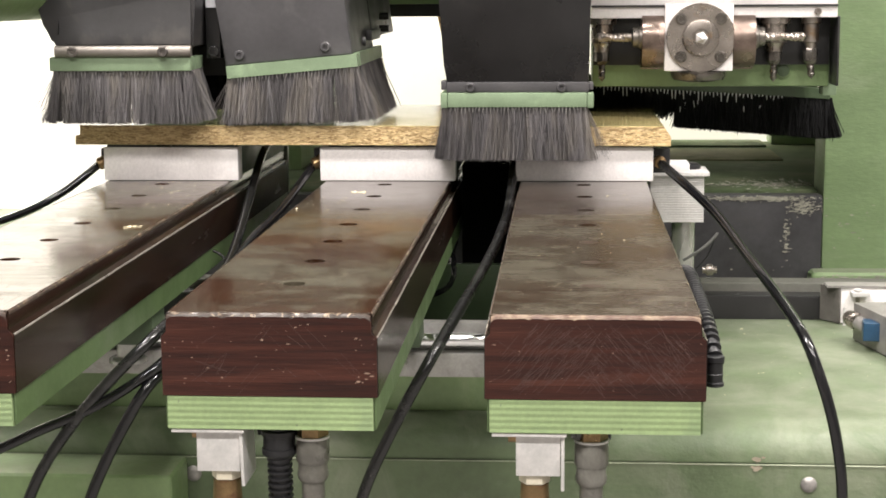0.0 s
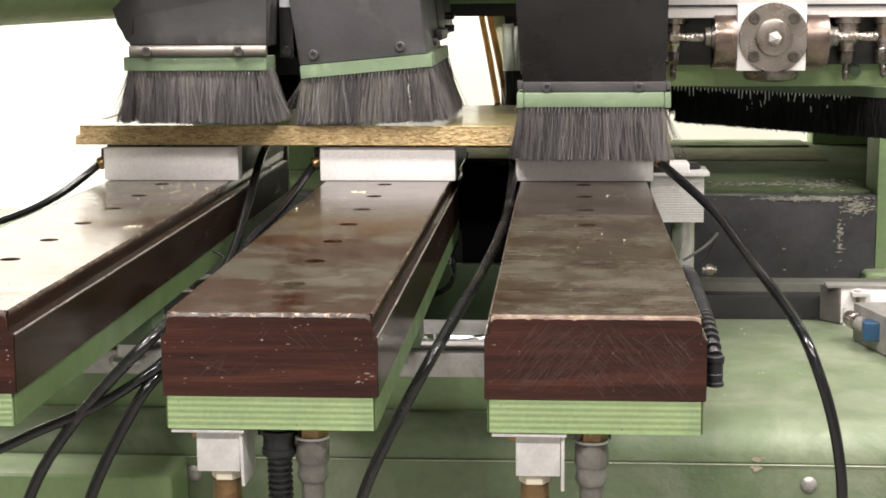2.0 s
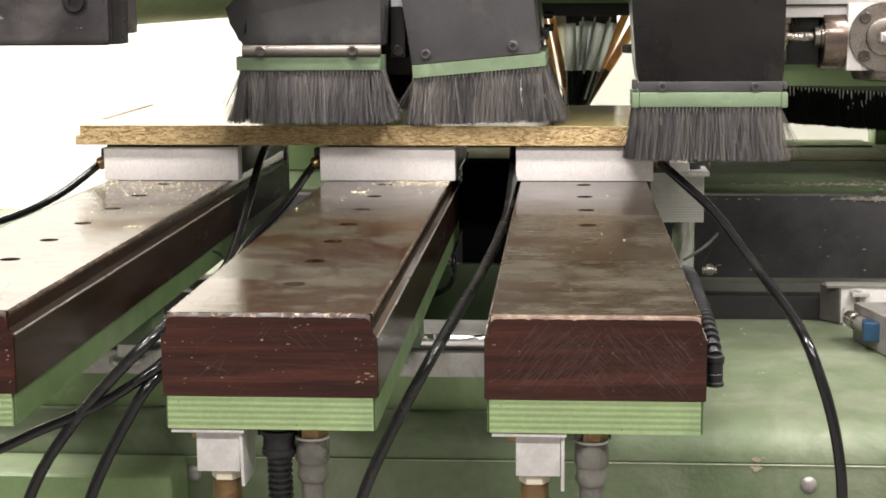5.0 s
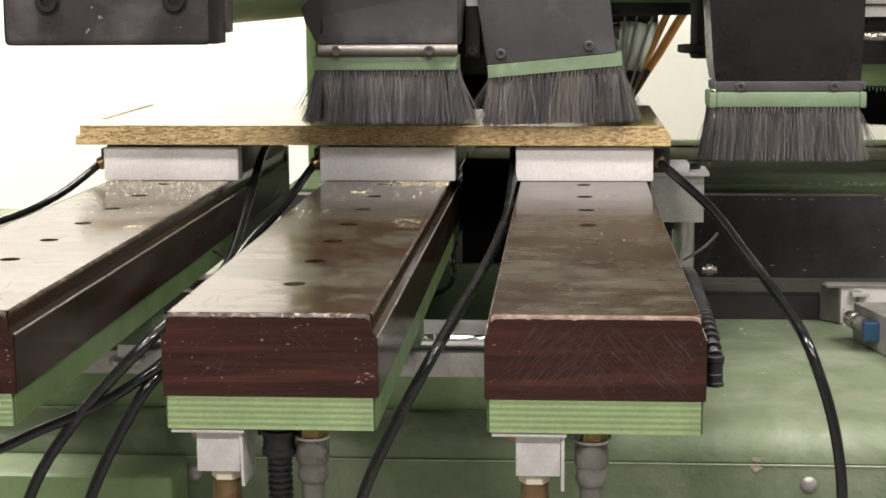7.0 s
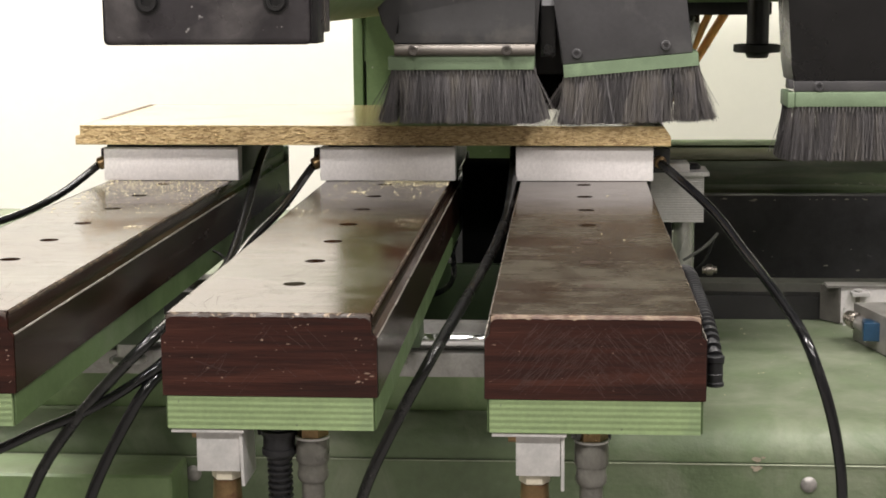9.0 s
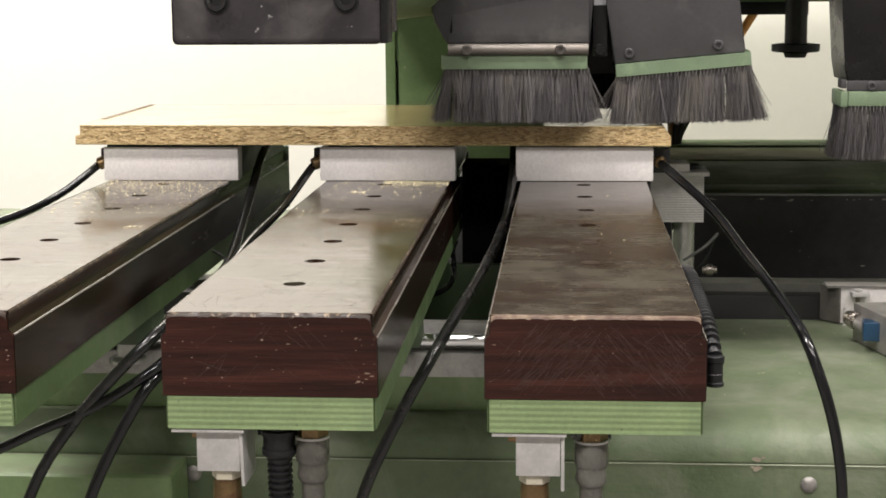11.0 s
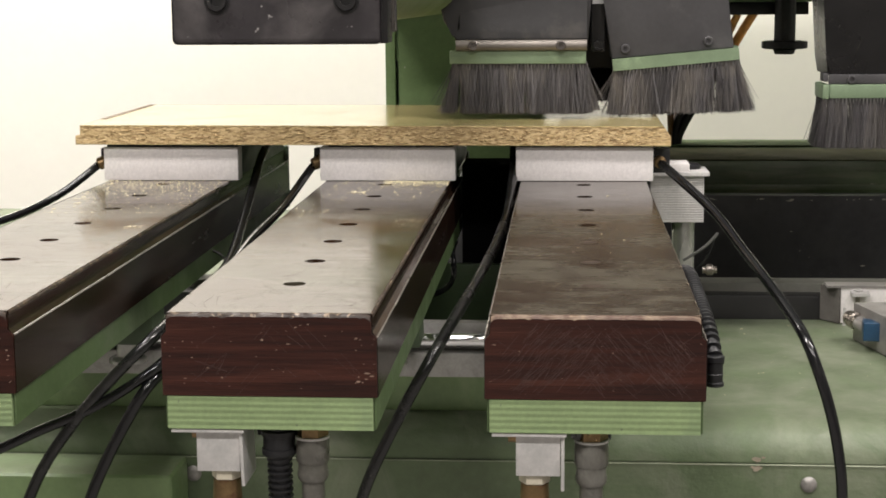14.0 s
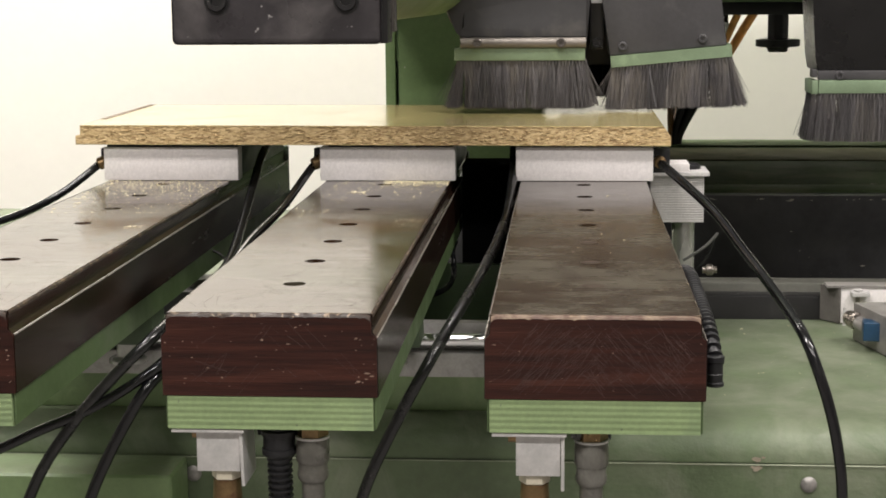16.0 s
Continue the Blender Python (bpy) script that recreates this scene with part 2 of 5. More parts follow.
M_GREYHOOD = material("grey_sheet_metal", (0.055, 0.053, 0.056), 0.42, vary=0.15, scale=12, bump=0.08, stain=(0.09, 0.087, 0.087), stain_scale=10,
                      fleck=(0.3, 0.3, 0.3), fleck_scale=60, fleck_at=(0.77, 0.8))
M_FLANGE = material("bare_metal_flange", (0.16, 0.145, 0.135), 0.3, metal=0.7, vary=0.3, scale=25, stretch=(0.4, 1, 1), bump=0.1)
M_HOODDARK = material("dark_sheet_paint", (0.0095, 0.009, 0.0092), 0.3, vary=0.35, scale=14, bump=0.08, stain=(0.03, 0.027, 0.025), stain_scale=9, stain_at=(0.52, 0.75), rough_vary=0.1, spec=0.35,
                      fleck=(0.2, 0.2, 0.2), fleck_scale=60, fleck_at=(0.77, 0.80))
M_HOLDER = material("green_brush_holder", (0.175, 0.24, 0.148), 0.5, vary=0.1, scale=40, stain=(0.24, 0.33, 0.2), stain_scale=20, bump=0.2)
M_BRISTLE = material("dusty_grey_bristles", (0.088, 0.082, 0.084), 0.5, vary=0.45, scale=26, fine=0.0, bump=0.0, island=0.55, stretch=(1, 1, 0.25),
                     stain=(0.185, 0.165, 0.14), stain_scale=26, stain_at=(0.50, 0.70))
M_BRISTLE_DARK = material("black_bristles", (0.007, 0.007, 0.0075), 0.7, vary=0.3, scale=45, fine=0.0, bump=0.0, island=0.5, spec=0.15)
M_ROOT = material("white_bristle_roots", (0.70, 0.71, 0.72), 0.6, vary=0.2)
M_TUFT = material("pale_bristle_roots", (0.165, 0.157, 0.152), 0.6, vary=0.3)
M_RUBBER = material("glossy_black_hose", (0.006, 0.006, 0.007), 0.15, vary=0.3, bump=0.03, rough_vary=0.07, stain=(0.016, 0.016, 0.016), stain_scale=14, stain_at=(0.55, 0.75))
M_MATT = material("matt_black_plastic", (0.009, 0.009, 0.0105), 0.42, vary=0.2, bump=0.1)
M_GREYPL = material("grey_plastic_fitting", (0.105, 0.105, 0.10), 0.45, vary=0.15, bump=0.1)
M_GREYHOSE = material("scuffed_grey_hose", (0.010, 0.010, 0.010), 0.24, vary=0.3, scale=50, stain=(0.055, 0.055, 0.05), stain_scale=9, stain_at=(0.52, 0.74))
M_BLUE = material("blue_plastic_cap", (0.013, 0.050, 0.105), 0.4, vary=0.15, bump=0.1)
M_AMBER = material("amber_air_tube", (0.70, 0.36, 0.10), 0.35, vary=0.2, bump=0.02, through_light=0.35)
M_AMBERDARK = material("dark_amber_tube", (0.16, 0.07, 0.02), 0.35, vary=0.2, bump=0.02)
M_PALETUBE = material("pale_grey_air_tube", (0.86, 0.90, 0.90), 0.5, vary=0.08, bump=0.02, through_light=0.6)
M_CREAMTUBE = material("cream_air_tube", (0.86, 0.83, 0.68), 0.5, vary=0.08, bump=0.02, through_light=0.6)
M_CORE = chipboard("chipboard_edge")
M_MELAMINE = material("cream_melamine_face", (0.40, 0.335, 0.155), 0.12, vary=0.08, scale=12, fine=0.06, bump=0.04, bump_scale=800, rough_vary=0.04, spec=0.5)
M_DUST = material("pale_sawdust", (0.78, 0.69, 0.46), 0.9, vary=0.3, scale=200, bump=0)
M_WALL = material("white_wall_paint", (0.83, 0.81, 0.745), 0.8, vary=0.02, scale=3, fine=0.02, bump=0.12, bump_scale=120)
M_FLOOR = material("grey_concrete_floor", (0.26, 0.25, 0.24), 0.6, vary=0.2, scale=3)
# unseen walls and ceiling, greyed so that less light bounces into the gaps
M_WALLDIM = material("dim_unseen_wall", (0.30, 0.295, 0.28), 0.85, vary=0.08, scale=2, bump=0.1, bump_scale=80)
M_CEIL = material("dim_unseen_ceiling", (0.34, 0.335, 0.32), 0.85, vary=0.03, scale=3)
# pale green that paints the light caught by the bed's seam lip
M_LITLIP = material("lit_lip_green", (0.30, 0.33, 0.235), 0.5, vary=0.3, scale=40)
M_CREAMRING = material("cream_plastic_ring", (0.62, 0.57, 0.45), 0.45, vary=0.1, scale=40)
M_SMOKE = material("smoky_plastic_fitting", (0.115, 0.11, 0.095), 0.32, vary=0.3, scale=60, stain=(0.19, 0.185, 0.165), stain_scale=40, stain_at=(0.5, 0.7))
M_STEELDULL = material("dull_grey_steel", (0.30, 0.285, 0.27), 0.42, metal=0.35, vary=0.2, scale=30, bump=0.1, stain=(0.2, 0.19, 0.17), stain_scale=20)
# near-black that stands for the deep shade in the gap between beams
M_GAPSHADE = material("gap_shade_black", (0.0035, 0.0035, 0.004), 0.95, vary=0.2, bump=0.1, spec=0.05)
M_ROLLED = material("rolled_bare_metal", (0.21, 0.19, 0.17), 0.48, metal=0.6, vary=0.25, scale=30, stretch=(0.4, 1, 1), bump=0.1, stain=(0.26, 0.23, 0.2), stain_scale=20)
# dark grey that puts shade into the colour of the block's left side
M_BLOCKSHADE = material("shaded_block_grey", (0.14, 0.13, 0.12), 0.5, metal=0.2, vary=0.25, scale=40, bump=0.1)
M_WHITE = material("white_label", (0.75, 0.76, 0.8), 0.5, vary=0.04)

# ---- mesh helpers ----
ORIGIN = {}


def thing(name, base, label, category, group=""):
    ob = new(name)
    ob.empty_display_size = 0.05
    ob.location = base
    ORIGIN[ob] = Vector(base)
    return tagged(ob, label, category, group)


def mesh_of(name, bm, mat, smooth=True):
    me = bpy.data.meshes.new(name)
    bmesh.ops.recalc_face_normals(bm, faces=bm.faces[:])
    for f in bm.faces:
        f.smooth = smooth
    bm.to_mesh(me)
    bm.free()
    if smooth:
        me.set_sharp_from_angle(angle=radians(32))
    me.materials.append(mat)
    return me


def part(name, bm, mat, parent=None, label="", smooth=True, kind=""):
    """Links a bmesh, given in world places, as one mesh object under a thing or part."""
    o = ORIGIN.get(parent, Vector((0, 0, 0)))
    bmesh.ops.translate(bm, vec=-o, verts=bm.verts[:])
    ob = new(name, mesh_of(name, bm, mat, smooth))
    if parent:
        ob.parent = parent
    ORIGIN[ob] = o
    return tagged(ob, label, kind=kind)


def solo(name, bm, mat, base, label, category, group="", kind="", smooth=True):
    """A thing that is one mesh."""
    bmesh.ops.translate(bm, vec=-Vector(base), verts=bm.verts[:])
    ob = new(name, mesh_of(name, bm, mat, smooth))
    ob.location = base
    ORIGIN[ob] = Vector(base)
    return tagged(ob, label, category, group, kind)


def box(x0, x1, y0, y1, z0, z1, bevel=0.0015, seg=2, bm=None, turn=None):
    bm = bm or bmesh.new()
    r = bmesh.ops.create_cube(bm, size=1.0)
    vs = r["verts"]
    bmesh.ops.scale(bm, vec=(abs(x1 - x0), abs(y1 - y0), abs(z1 - z0)), verts=vs)
    if bevel:
        es = list({e for v in vs for e in v.link_edges})
        got = bmesh.ops.bevel(bm, geom=es, offset=bevel, segments=seg, profile=0.6, affect="EDGES")
        vs = list({v for f in got["faces"] for v in f.verts} | {v for v in vs if v.is_valid})
    m = Matrix.Translation(((x0 + x1) / 2, (y0 + y1) / 2, (z0 + z1) / 2))
    if turn:
        m = m @ turn
    bmesh.ops.transform(bm, matrix=m, verts=vs)
    return bm


def rod(a, b, r, r2=None, n=24, bm=None, bevel=0.0):
    """A round bar from a to b."""
    bm = bm or bmesh.new()
    a, b = Vector(a), Vector(b)
    d = b - a
    got = bmesh.ops.create_cone(bm, cap_ends=True, segments=n, radius1=r, radius2=r if r2 is None else r2, depth=d.length)
    m = Matrix.Translation((a + b) / 2) @ d.to_track_quat("Z", "Y").to_matrix().to_4x4()
    bmesh.ops.transform(bm, matrix=m, verts=got["verts"])
    if bevel:
        es = [e for e in {e for v in got["verts"] for e in v.link_edges} if any(len(f.verts) > 4 for f in e.link_faces)]
        bmesh.ops.bevel(bm, geom=es, offset=bevel, segments=2, profile=0.6, affect="EDGES")
    return bm


def lathe(base, axis, profile, n=24, bm=None):
    """Turns (radius, distance) pairs about an axis from base."""
    bm = bm or bmesh.new()
    rot_ = Vector(axis).normalized().to_track_quat("Z", "Y").to_matrix().to_4x4()
    m = Matrix.Translation(base) @ rot_
    rings = []
    for r, h in profile:
        rings.append([bm.verts.new(m @ Vector((r * math.cos(2 * math.pi * i / n), r * math.sin(2 * math.pi * i / n), h))) for i in range(n)])
    for p, q in zip(rings, rings[1:]):
        for i in range(n):
            bm.faces.new((p[i], p[(i + 1) % n], q[(i + 1) % n], q[i]))
    bm.faces.new(rings[0])
    bm.faces.new(rings[-1])
    return bm


def spline(pts, steps=8, relax=14):
    pts = [Vector(p) for p in pts]
    ext = [pts[0] * 2 - pts[1]] + pts + [pts[-1] * 2 - pts[-2]]
    out = []
    for i in range(1, len(ext) - 2):
        a, b, c, d = ext[i - 1:i + 3]
        for s in range(steps):
            t = s / steps
            out.append(0.5 * (2 * b + (c - a) * t + (2 * a - 5 * b + 4 * c - d) * t * t + (3 * b - a - 3 * c + d) * t ** 3))
    out.append(pts[-1])
    # even steps, then relax the line so that it bends without kinks
    total = sum((q - p).length for p, q in zip(out, out[1:]))
    n = max(8, min(160, int(total / 0.005)))
    even, seg, run = [out[0]], 0, 0.0
    for i in range(1, n):
        want = total * i / n
        while run + (out[seg + 1] - out[seg]).length < want:
            run += (out[seg + 1] - out[seg]).length
            seg += 1
        even.append(out[seg].lerp(out[seg + 1], (want - run) / max(1e-9, (out[seg + 1] - out[seg]).length)))
    even.append(out[-1])
    for _ in range(relax):
        even = [even[0]] + [p * 0.25 + q * 0.5 + r * 0.25 for p, q, r in zip(even, even[1:], even[2:])] + [even[-1]]
    return even


def hose(pts, r, n=12, ribbed=0.0, pitch=0.004, steps=8, bm=None):
    """A tube along a smooth line; ribbed: how far its rings stand proud."""
    bm = bm or bmesh.new()
    line = spline(pts, steps)
    if ribbed:
        fineline = []
        for a, b in zip(line, line[1:]):
            k = max(1, math.ceil((b - a).length / (pitch / 8)))
            fineline += [a.lerp(b, i / k) for i in range(k)]
        line = fineline + [line[-1]]
    rings, run = [], 0.0
    up = Vector((0.31, 0.17, 0.93))
    for i, p in enumerate(line):
        d = (line[min(i + 1, len(line) - 1)] - line[max(i - 1, 0)]).normalized()
        s = d.cross(up).normalized()
        u = s.cross(d)
        if i:
            run += (p - line[i - 1]).length
        rr = r + (ribbed if ribbed and (run / pitch) % 1.0 < 0.5 else 0.0)
        rings.append([bm.verts.new(p + rr * (s * math.cos(2 * math.pi * k / n) + u * math.sin(2 * math.pi * k / n))) for k in range(n)])
    for a, b in zip(rings, rings[1:]):
        for k in range(n):
            bm.faces.new((a[k], a[(k + 1) % n], b[(k + 1) % n], b[k]))
    bm.faces.new(rings[0])
    bm.faces.new(rings[-1])
    return bm


def extrude_x(outline, x0, x1, bm=None):
    """A solid with a (y, z) outline along x."""
    bm = bm or bmesh.new()
    a = [bm.verts.new((x0, y, z)) for y, z in outline]
    b = [bm.verts.new((x1, y, z)) for y, z in outline]
    n = len(outline)
    for i in range(n):
        bm.faces.new((a[i], a[(i + 1) % n], b[(i + 1) % n], b[i]))
    bm.faces.new(a)
    bm.faces.new(b)
    return bm


def extrude_y(outline, y0, y1, bm=None):
    """A solid with an (x, z) outline along y."""
    bm = bm or bmesh.new()
    a = [bm.verts.new((x, y0, z)) for x, z in outline]
    b = [bm.verts.new((x, y1, z)) for x, z in outline]
    n = len(outline)
    for i in range(n):
        bm.faces.new((a[i], a[(i + 1) % n], b[(i + 1) % n], b[i]))
    bm.faces.new(a)
    bm.faces.new(b)
    return bm


def socket_screw(x, y, z, r, parent, mat, name="screw"):
    """A cap screw with a recessed socket that faces the camera's side."""
    bm = lathe((x, y, z), (0, -1, 0), [(r, -0.001), (r, 0.0022), (r * 0.85, 0.003), (r * 0.5, 0.003), (r * 0.45, 0.0012), (0.0004, 0.0012)], 20)
    return part(name, bm, mat, parent)


# ---- room ----
def slab(name, x0, x1, y0, y1, z0, z1, mat):
    return solo(name, box(x0, x1, y0, y1, z0, z1, 0), mat, (0, 0, 0), "", "", kind="structure", smooth=False)


tagged(slab("wall_north", -4.2, 4.2, 3.2, 3.35, -0.95, 2.6, M_WALL), "plain white painted workshop wall behind the machine")
# these three walls and the ceiling are unseen; they only shape the light
tagged(slab("wall_south", -4.2, 4.2, -4.15, -4.0, -0.95, 2.6, M_WALLDIM), "plain unseen closing wall, kept dark to cut bounced light")
tagged(slab("wall_west", -4.2, -4.05, -4.0, 3.2, -0.95, 2.6, M_WALLDIM), "plain unseen closing wall, kept dark to cut bounced light")
tagged(slab("wall_east", 4.05, 4.2, -4.0, 3.2, -0.95, 2.6, M_WALLDIM), "plain unseen closing wall, kept dark to cut bounced light")
tagged(slab("floor", -4.2, 4.2, -4.15, 3.35, -1.05, -0.95, M_FLOOR), "grey concrete workshop floor")
tagged(slab("ceiling", -4.2, 4.2, -4.15, 3.35, 2.6, 2.7, M_CEIL), "plain unseen ceiling, kept dark to cut bounced light")

# ---- machine bed ----
BED = thing("machine_bed", (0.1, 0.7, -0.95), "green painted steel machine bed, dusty, with rounded front edge", "machine bed")
arc = [(0.50 - 0.042 * math.sin(a), -0.2350 + 0.035 * math.cos(a)) for a in [i * math.pi / 16 for i in range(9)]]
bm = extrude_x([(2.40, -0.2625), (0.962, -0.2625), (0.962, -0.2)] + arc + [(0.458, -0.2354), (0.4600, -0.2357), (0.4600, -0.2363), (0.4568, -0.2366), (0.4560, -0.2374), (0.454, -0.95), (2.40, -0.95)], -1.7, 2.0)
part("bed_body", bm, M_BED, BED)
# thin strip added as the bright line along the seam
part("seam_lip", box(-1.7, 2.0, 0.4552, 0.4566, -0.2373, -0.2363, 0.0004, 1), M_LITLIP, BED, "thin lip along the seam, its highlight put into a pale colour")
part("way_cover", box(-1.7, 2.0, 0.965, 1.06, -0.262, -0.170, 0.003), M_BLACK, BED, "black guide way")
part("way_strip", box(-1.7, 2.0, 0.99, 1.03, -0.262, -0.1585, 0.004), M_OLIVEGREY, BED, "grey-green strip behind the guide way")
part("mounting_ledge", box(-1.0, 0.128, 0.502, 0.66, -0.2, -0.152, 0.003), M_GREEN, BED)
part("rail_support", box(-1.0, 0.130, 0.441, 0.475, -0.151, -0.1275, 0.002), M_RAIL, BED, "aluminium rail support")
part("rail_cover", box(-1.0, 0.128, 0.456, 0.470, -0.127, -0.1010, 0.001), M_RAIL, BED)
part("guide_shaft", rod((-1.0, 0.447, -0.116), (0.131, 0.447, -0.116), 0.0065, n=28), M_CHROME, BED, "polished steel guide shaft")
# box added to fill the gap with darkness; the shade is its colour
part("gap_shade_box", box(-0.064, 0.0045, 0.864, 0.94, -0.2, 0.0050, 0.002), M_GAPSHADE, BED, "black box added for the deep shade between two beams")
part("raised_housing", box(-0.13, 0.06, 0.85, 0.862, -0.2, -0.113, 0.002), M_DKGREEN, BED)
part("front_cover", box(-1.0, -0.3066, 0.385, 0.4535, -0.7, -0.2345, 0.006, 3), M_GREEN, BED, "projecting green cover box")
for sx, sz in ((0.2908, -0.2551), (-0.302, -0.2533)):
    part("dome_screw", lathe((sx, 0.4555, sz), (0, -1, 0), [(0.0078, 0), (0.0078, 0.0012), (0.0066, 0.003), (0.004, 0.0046), (0.0012, 0.005)], 20), M_STEELDULL, BED, "domed steel screw")

bm = bmesh.new()
for cx, cz, cy, s in ((0.2410, -0.2405, 0.4553, 0.0048), (0.2445, -0.2395, 0.4554, 0.0034), (0.2375, -0.2390, 0.4555, 0.0028), (0.2420, -0.2318, 0.4574, 0.0052), (0.2480, -0.2300, 0.4575, 0.0024)):
    rr = random.Random(round(cx * 1e4))
    bm.faces.new([bm.verts.new((cx + s * rr.uniform(0.5, 1) * math.cos(q * 0.571), cy, cz + s * 0.7 * rr.uniform(0.5, 1) * math.sin(q * 0.571))) for q in range(11)])
part("paint_chip", bm, M_BARE, BED, "bared chip in the paint", smooth=False, kind="stuff")


# ---- support beams ----
def holed_top(bm, xc, half, y0, y1, holes, r, z, deep):
    """The flat top with round holes sunk into it."""
    n = 24
    ys = [y0]
    for hy in holes:
        ys += [hy - 0.03, hy + 0.03]
    ys.append(y1)

    def quad(a, b):
        bm.faces.new([bm.verts.new(p) for p in ((xc - half, a, z), (xc + half, a, z), (xc + half, b, z), (xc - half, b, z))])

    for i in range(0, len(ys) - 1, 2):
        if ys[i + 1] - ys[i] > 1e-4:
            quad(ys[i], ys[i + 1])
    for hy in holes:
        outer, inner, low = [], [], []
        turn_a = math.atan2(0.03, half)
        angles = sorted([2 * math.pi * (k + 0.5) / n for k in range(n)] + [turn_a, math.pi - turn_a, math.pi + turn_a, 2 * math.pi - turn_a])
        for a in angles:
            c, s = math.cos(a), math.sin(a)
            f = 1 / max(abs(c) / half, abs(s) / 0.03)
            outer.append(bm.verts.new((xc + c * f, hy + s * f, z)))
            inner.append(bm.verts.new((xc + c * r, hy + s * r, z)))
            low.append(bm.verts.new((xc + c * r, hy + s * r, z - deep)))
        for k in range(len(angles)):
            j = (k + 1) % len(angles)
            bm.faces.new((outer[k], outer[j], inner[j], inner[k]))
            bm.faces.new((inner[k], inner[j], low[j], low[k]))
        bm.faces.new(low)
    return bm


def support_beam(xc, back, holes, plugs, label, with_hose, sawn, top_mat=M_TOP, edge_mat=M_WORNDARK, rear_mat=M_TOPCLEAN):
    b = thing("support_beam", (xc, 0.0, -0.08), label, "support beam", "workpiece support beams")
    t, w = 0.070, 0.0735
    side = [(-w, -0.0570), (-w, -0.0165), (-t, -0.0125), (-t, -0.0030), (-t + 0.001, -0.0010), (-t + 0.0032, -0.0006),
            (t - 0.0032, -0.0006), (t - 0.001, -0.0010), (t, -0.0030), (t, -0.0125), (w, -0.0165), (w, -0.0570)]
    # laminated body, with a sunken centre under the top
    bm = extrude_y([(xc + x, z) for x, z in side[:5]] + [(xc - t + 0.0034, -0.013), (xc + t - 0.0034, -0.013)] + [(xc + x, z) for x, z in side[7:]], 0.0018, back)
    part("beam_body", bm, M_SIDE, b, "dark brown laminated body with rebated sides")
    for ya, yb, mat, words in ((0.002, 0.4765, top_mat, "glossy stained brown laminate top with round holes"),
                               (0.4765, back, rear_mat, "cleaner brown laminate top beside the stop")):
        bm = holed_top(bmesh.new(), xc, t - 0.0009, ya, yb, [h for h in holes if ya < h < yb], 0.0083, 0.0, 0.0042)
        for sx in (-1, 1):
            e = sx * (t - 0.0009)
            bm.faces.new([bm.verts.new(p) for p in ((xc + e, ya, 0), (xc + e, yb, 0), (xc + sx * (t + 0.0001), yb, -0.0018), (xc + sx * (t + 0.0001), ya, -0.0018))])
        bmesh.ops.remove_doubles(bm, verts=bm.verts[:], dist=1e-5)
        part("beam_top", bm, mat, b, words, smooth=False)
    # end face
    pts = [(xc + x, z) for x, z in [(-w + 0.0005, -0.0570), (-w + 0.0005, -0.0165), (-t + 0.0005, -0.0128), (-t + 0.0007, -0.0062), (-t + 0.0018, -0.0038), (-t + 0.0040, -0.0024),
                                    (t - 0.0040, -0.0024), (t - 0.0018, -0.0038), (t - 0.0007, -0.0062), (t - 0.0005, -0.0128), (w - 0.0005, -0.0165), (w - 0.0005, -0.0570)]]
    part("end_face", extrude_y(pts, 0.0, 0.0017), M_END, b, "scratched reddish-brown end face")
    # worn front edges, uneven along their length
    rnd = random.Random(round(xc * 1000))
    bm = bmesh.new()
    n = 60
    rows = []
    for i in range(n + 1):
        x = xc - t + 0.001 + (2 * t - 0.002) * i / n
        j = rnd.uniform(0, 0.0007) + (0.0012 if rnd.random() < 0.08 else 0)
        dip = 0.0026 * max(0.0, (abs(x - xc) - t + 0.006) / 0.005) ** 2
        rows.append([bm.verts.new(p) for p in ((x, 0.0021 + j + dip, 0.0002), (x, 0.0006, -0.0008 - dip * 0.5), (x, -0.0002, -0.0020 - j * 0.8 - dip))])
    for p, q in zip(rows, rows[1:]):
        bm.faces.new((p[0], q[0], q[1], p[1]))
        bm.faces.new((p[1], q[1], q[2], p[2]))
    part("worn_edge", bm, edge_mat, b, "pale worn front edge")
    for sx in (-1, 1):
        # strip along the rebate lip, its highlight put into the colour
        bm = bmesh.new()
        rows = []
        for k in range(61):
            y = 0.0019 + (back - 0.002) * k / 60
            u = rnd.uniform(0, 0.0004)
            rows.append([bm.verts.new(p) for p in ((xc + sx * (w - 0.0010 - u), y, -0.0155), (xc + sx * (w + 0.0003), y, -0.0163), (xc + sx * (w + 0.0003), y, -0.0170 - u))])
        for p, q in zip(rows, rows[1:]):
            bm.faces.new((p[0], q[0], q[1], p[1]))
            bm.faces.new((p[1], q[1], q[2], p[2]))
        part("rebate_face", bm, M_REBATE, b, "pale strip for the glint on the rebate lip")
        bm = bmesh.new()
        rows = []
        for k in range(121):
            y = 0.003 + 0.66 * k / 120
            u = rnd.uniform(0, 0.0005) + (0.001 if rnd.random() < 0.06 else 0)
            rows.append([bm.verts.new(p) for p in ((xc + sx * (t - 0.0008 - u), y, 0.00025), (xc + sx * (t + 0.0002), y, -0.0012), (xc + sx * (t + 0.0003), y, -0.0030))])
        for p, q in zip(rows, rows[1:]):
            bm.faces.new((p[0], q[0], q[1], p[1]))
            bm.faces.new((p[1], q[1], q[2], p[2]))
        part("worn_edge", bm, M_WORNDARK, b, "worn long edge")
    # pale chips and long scratches on the end face
    bm = bmesh.new()
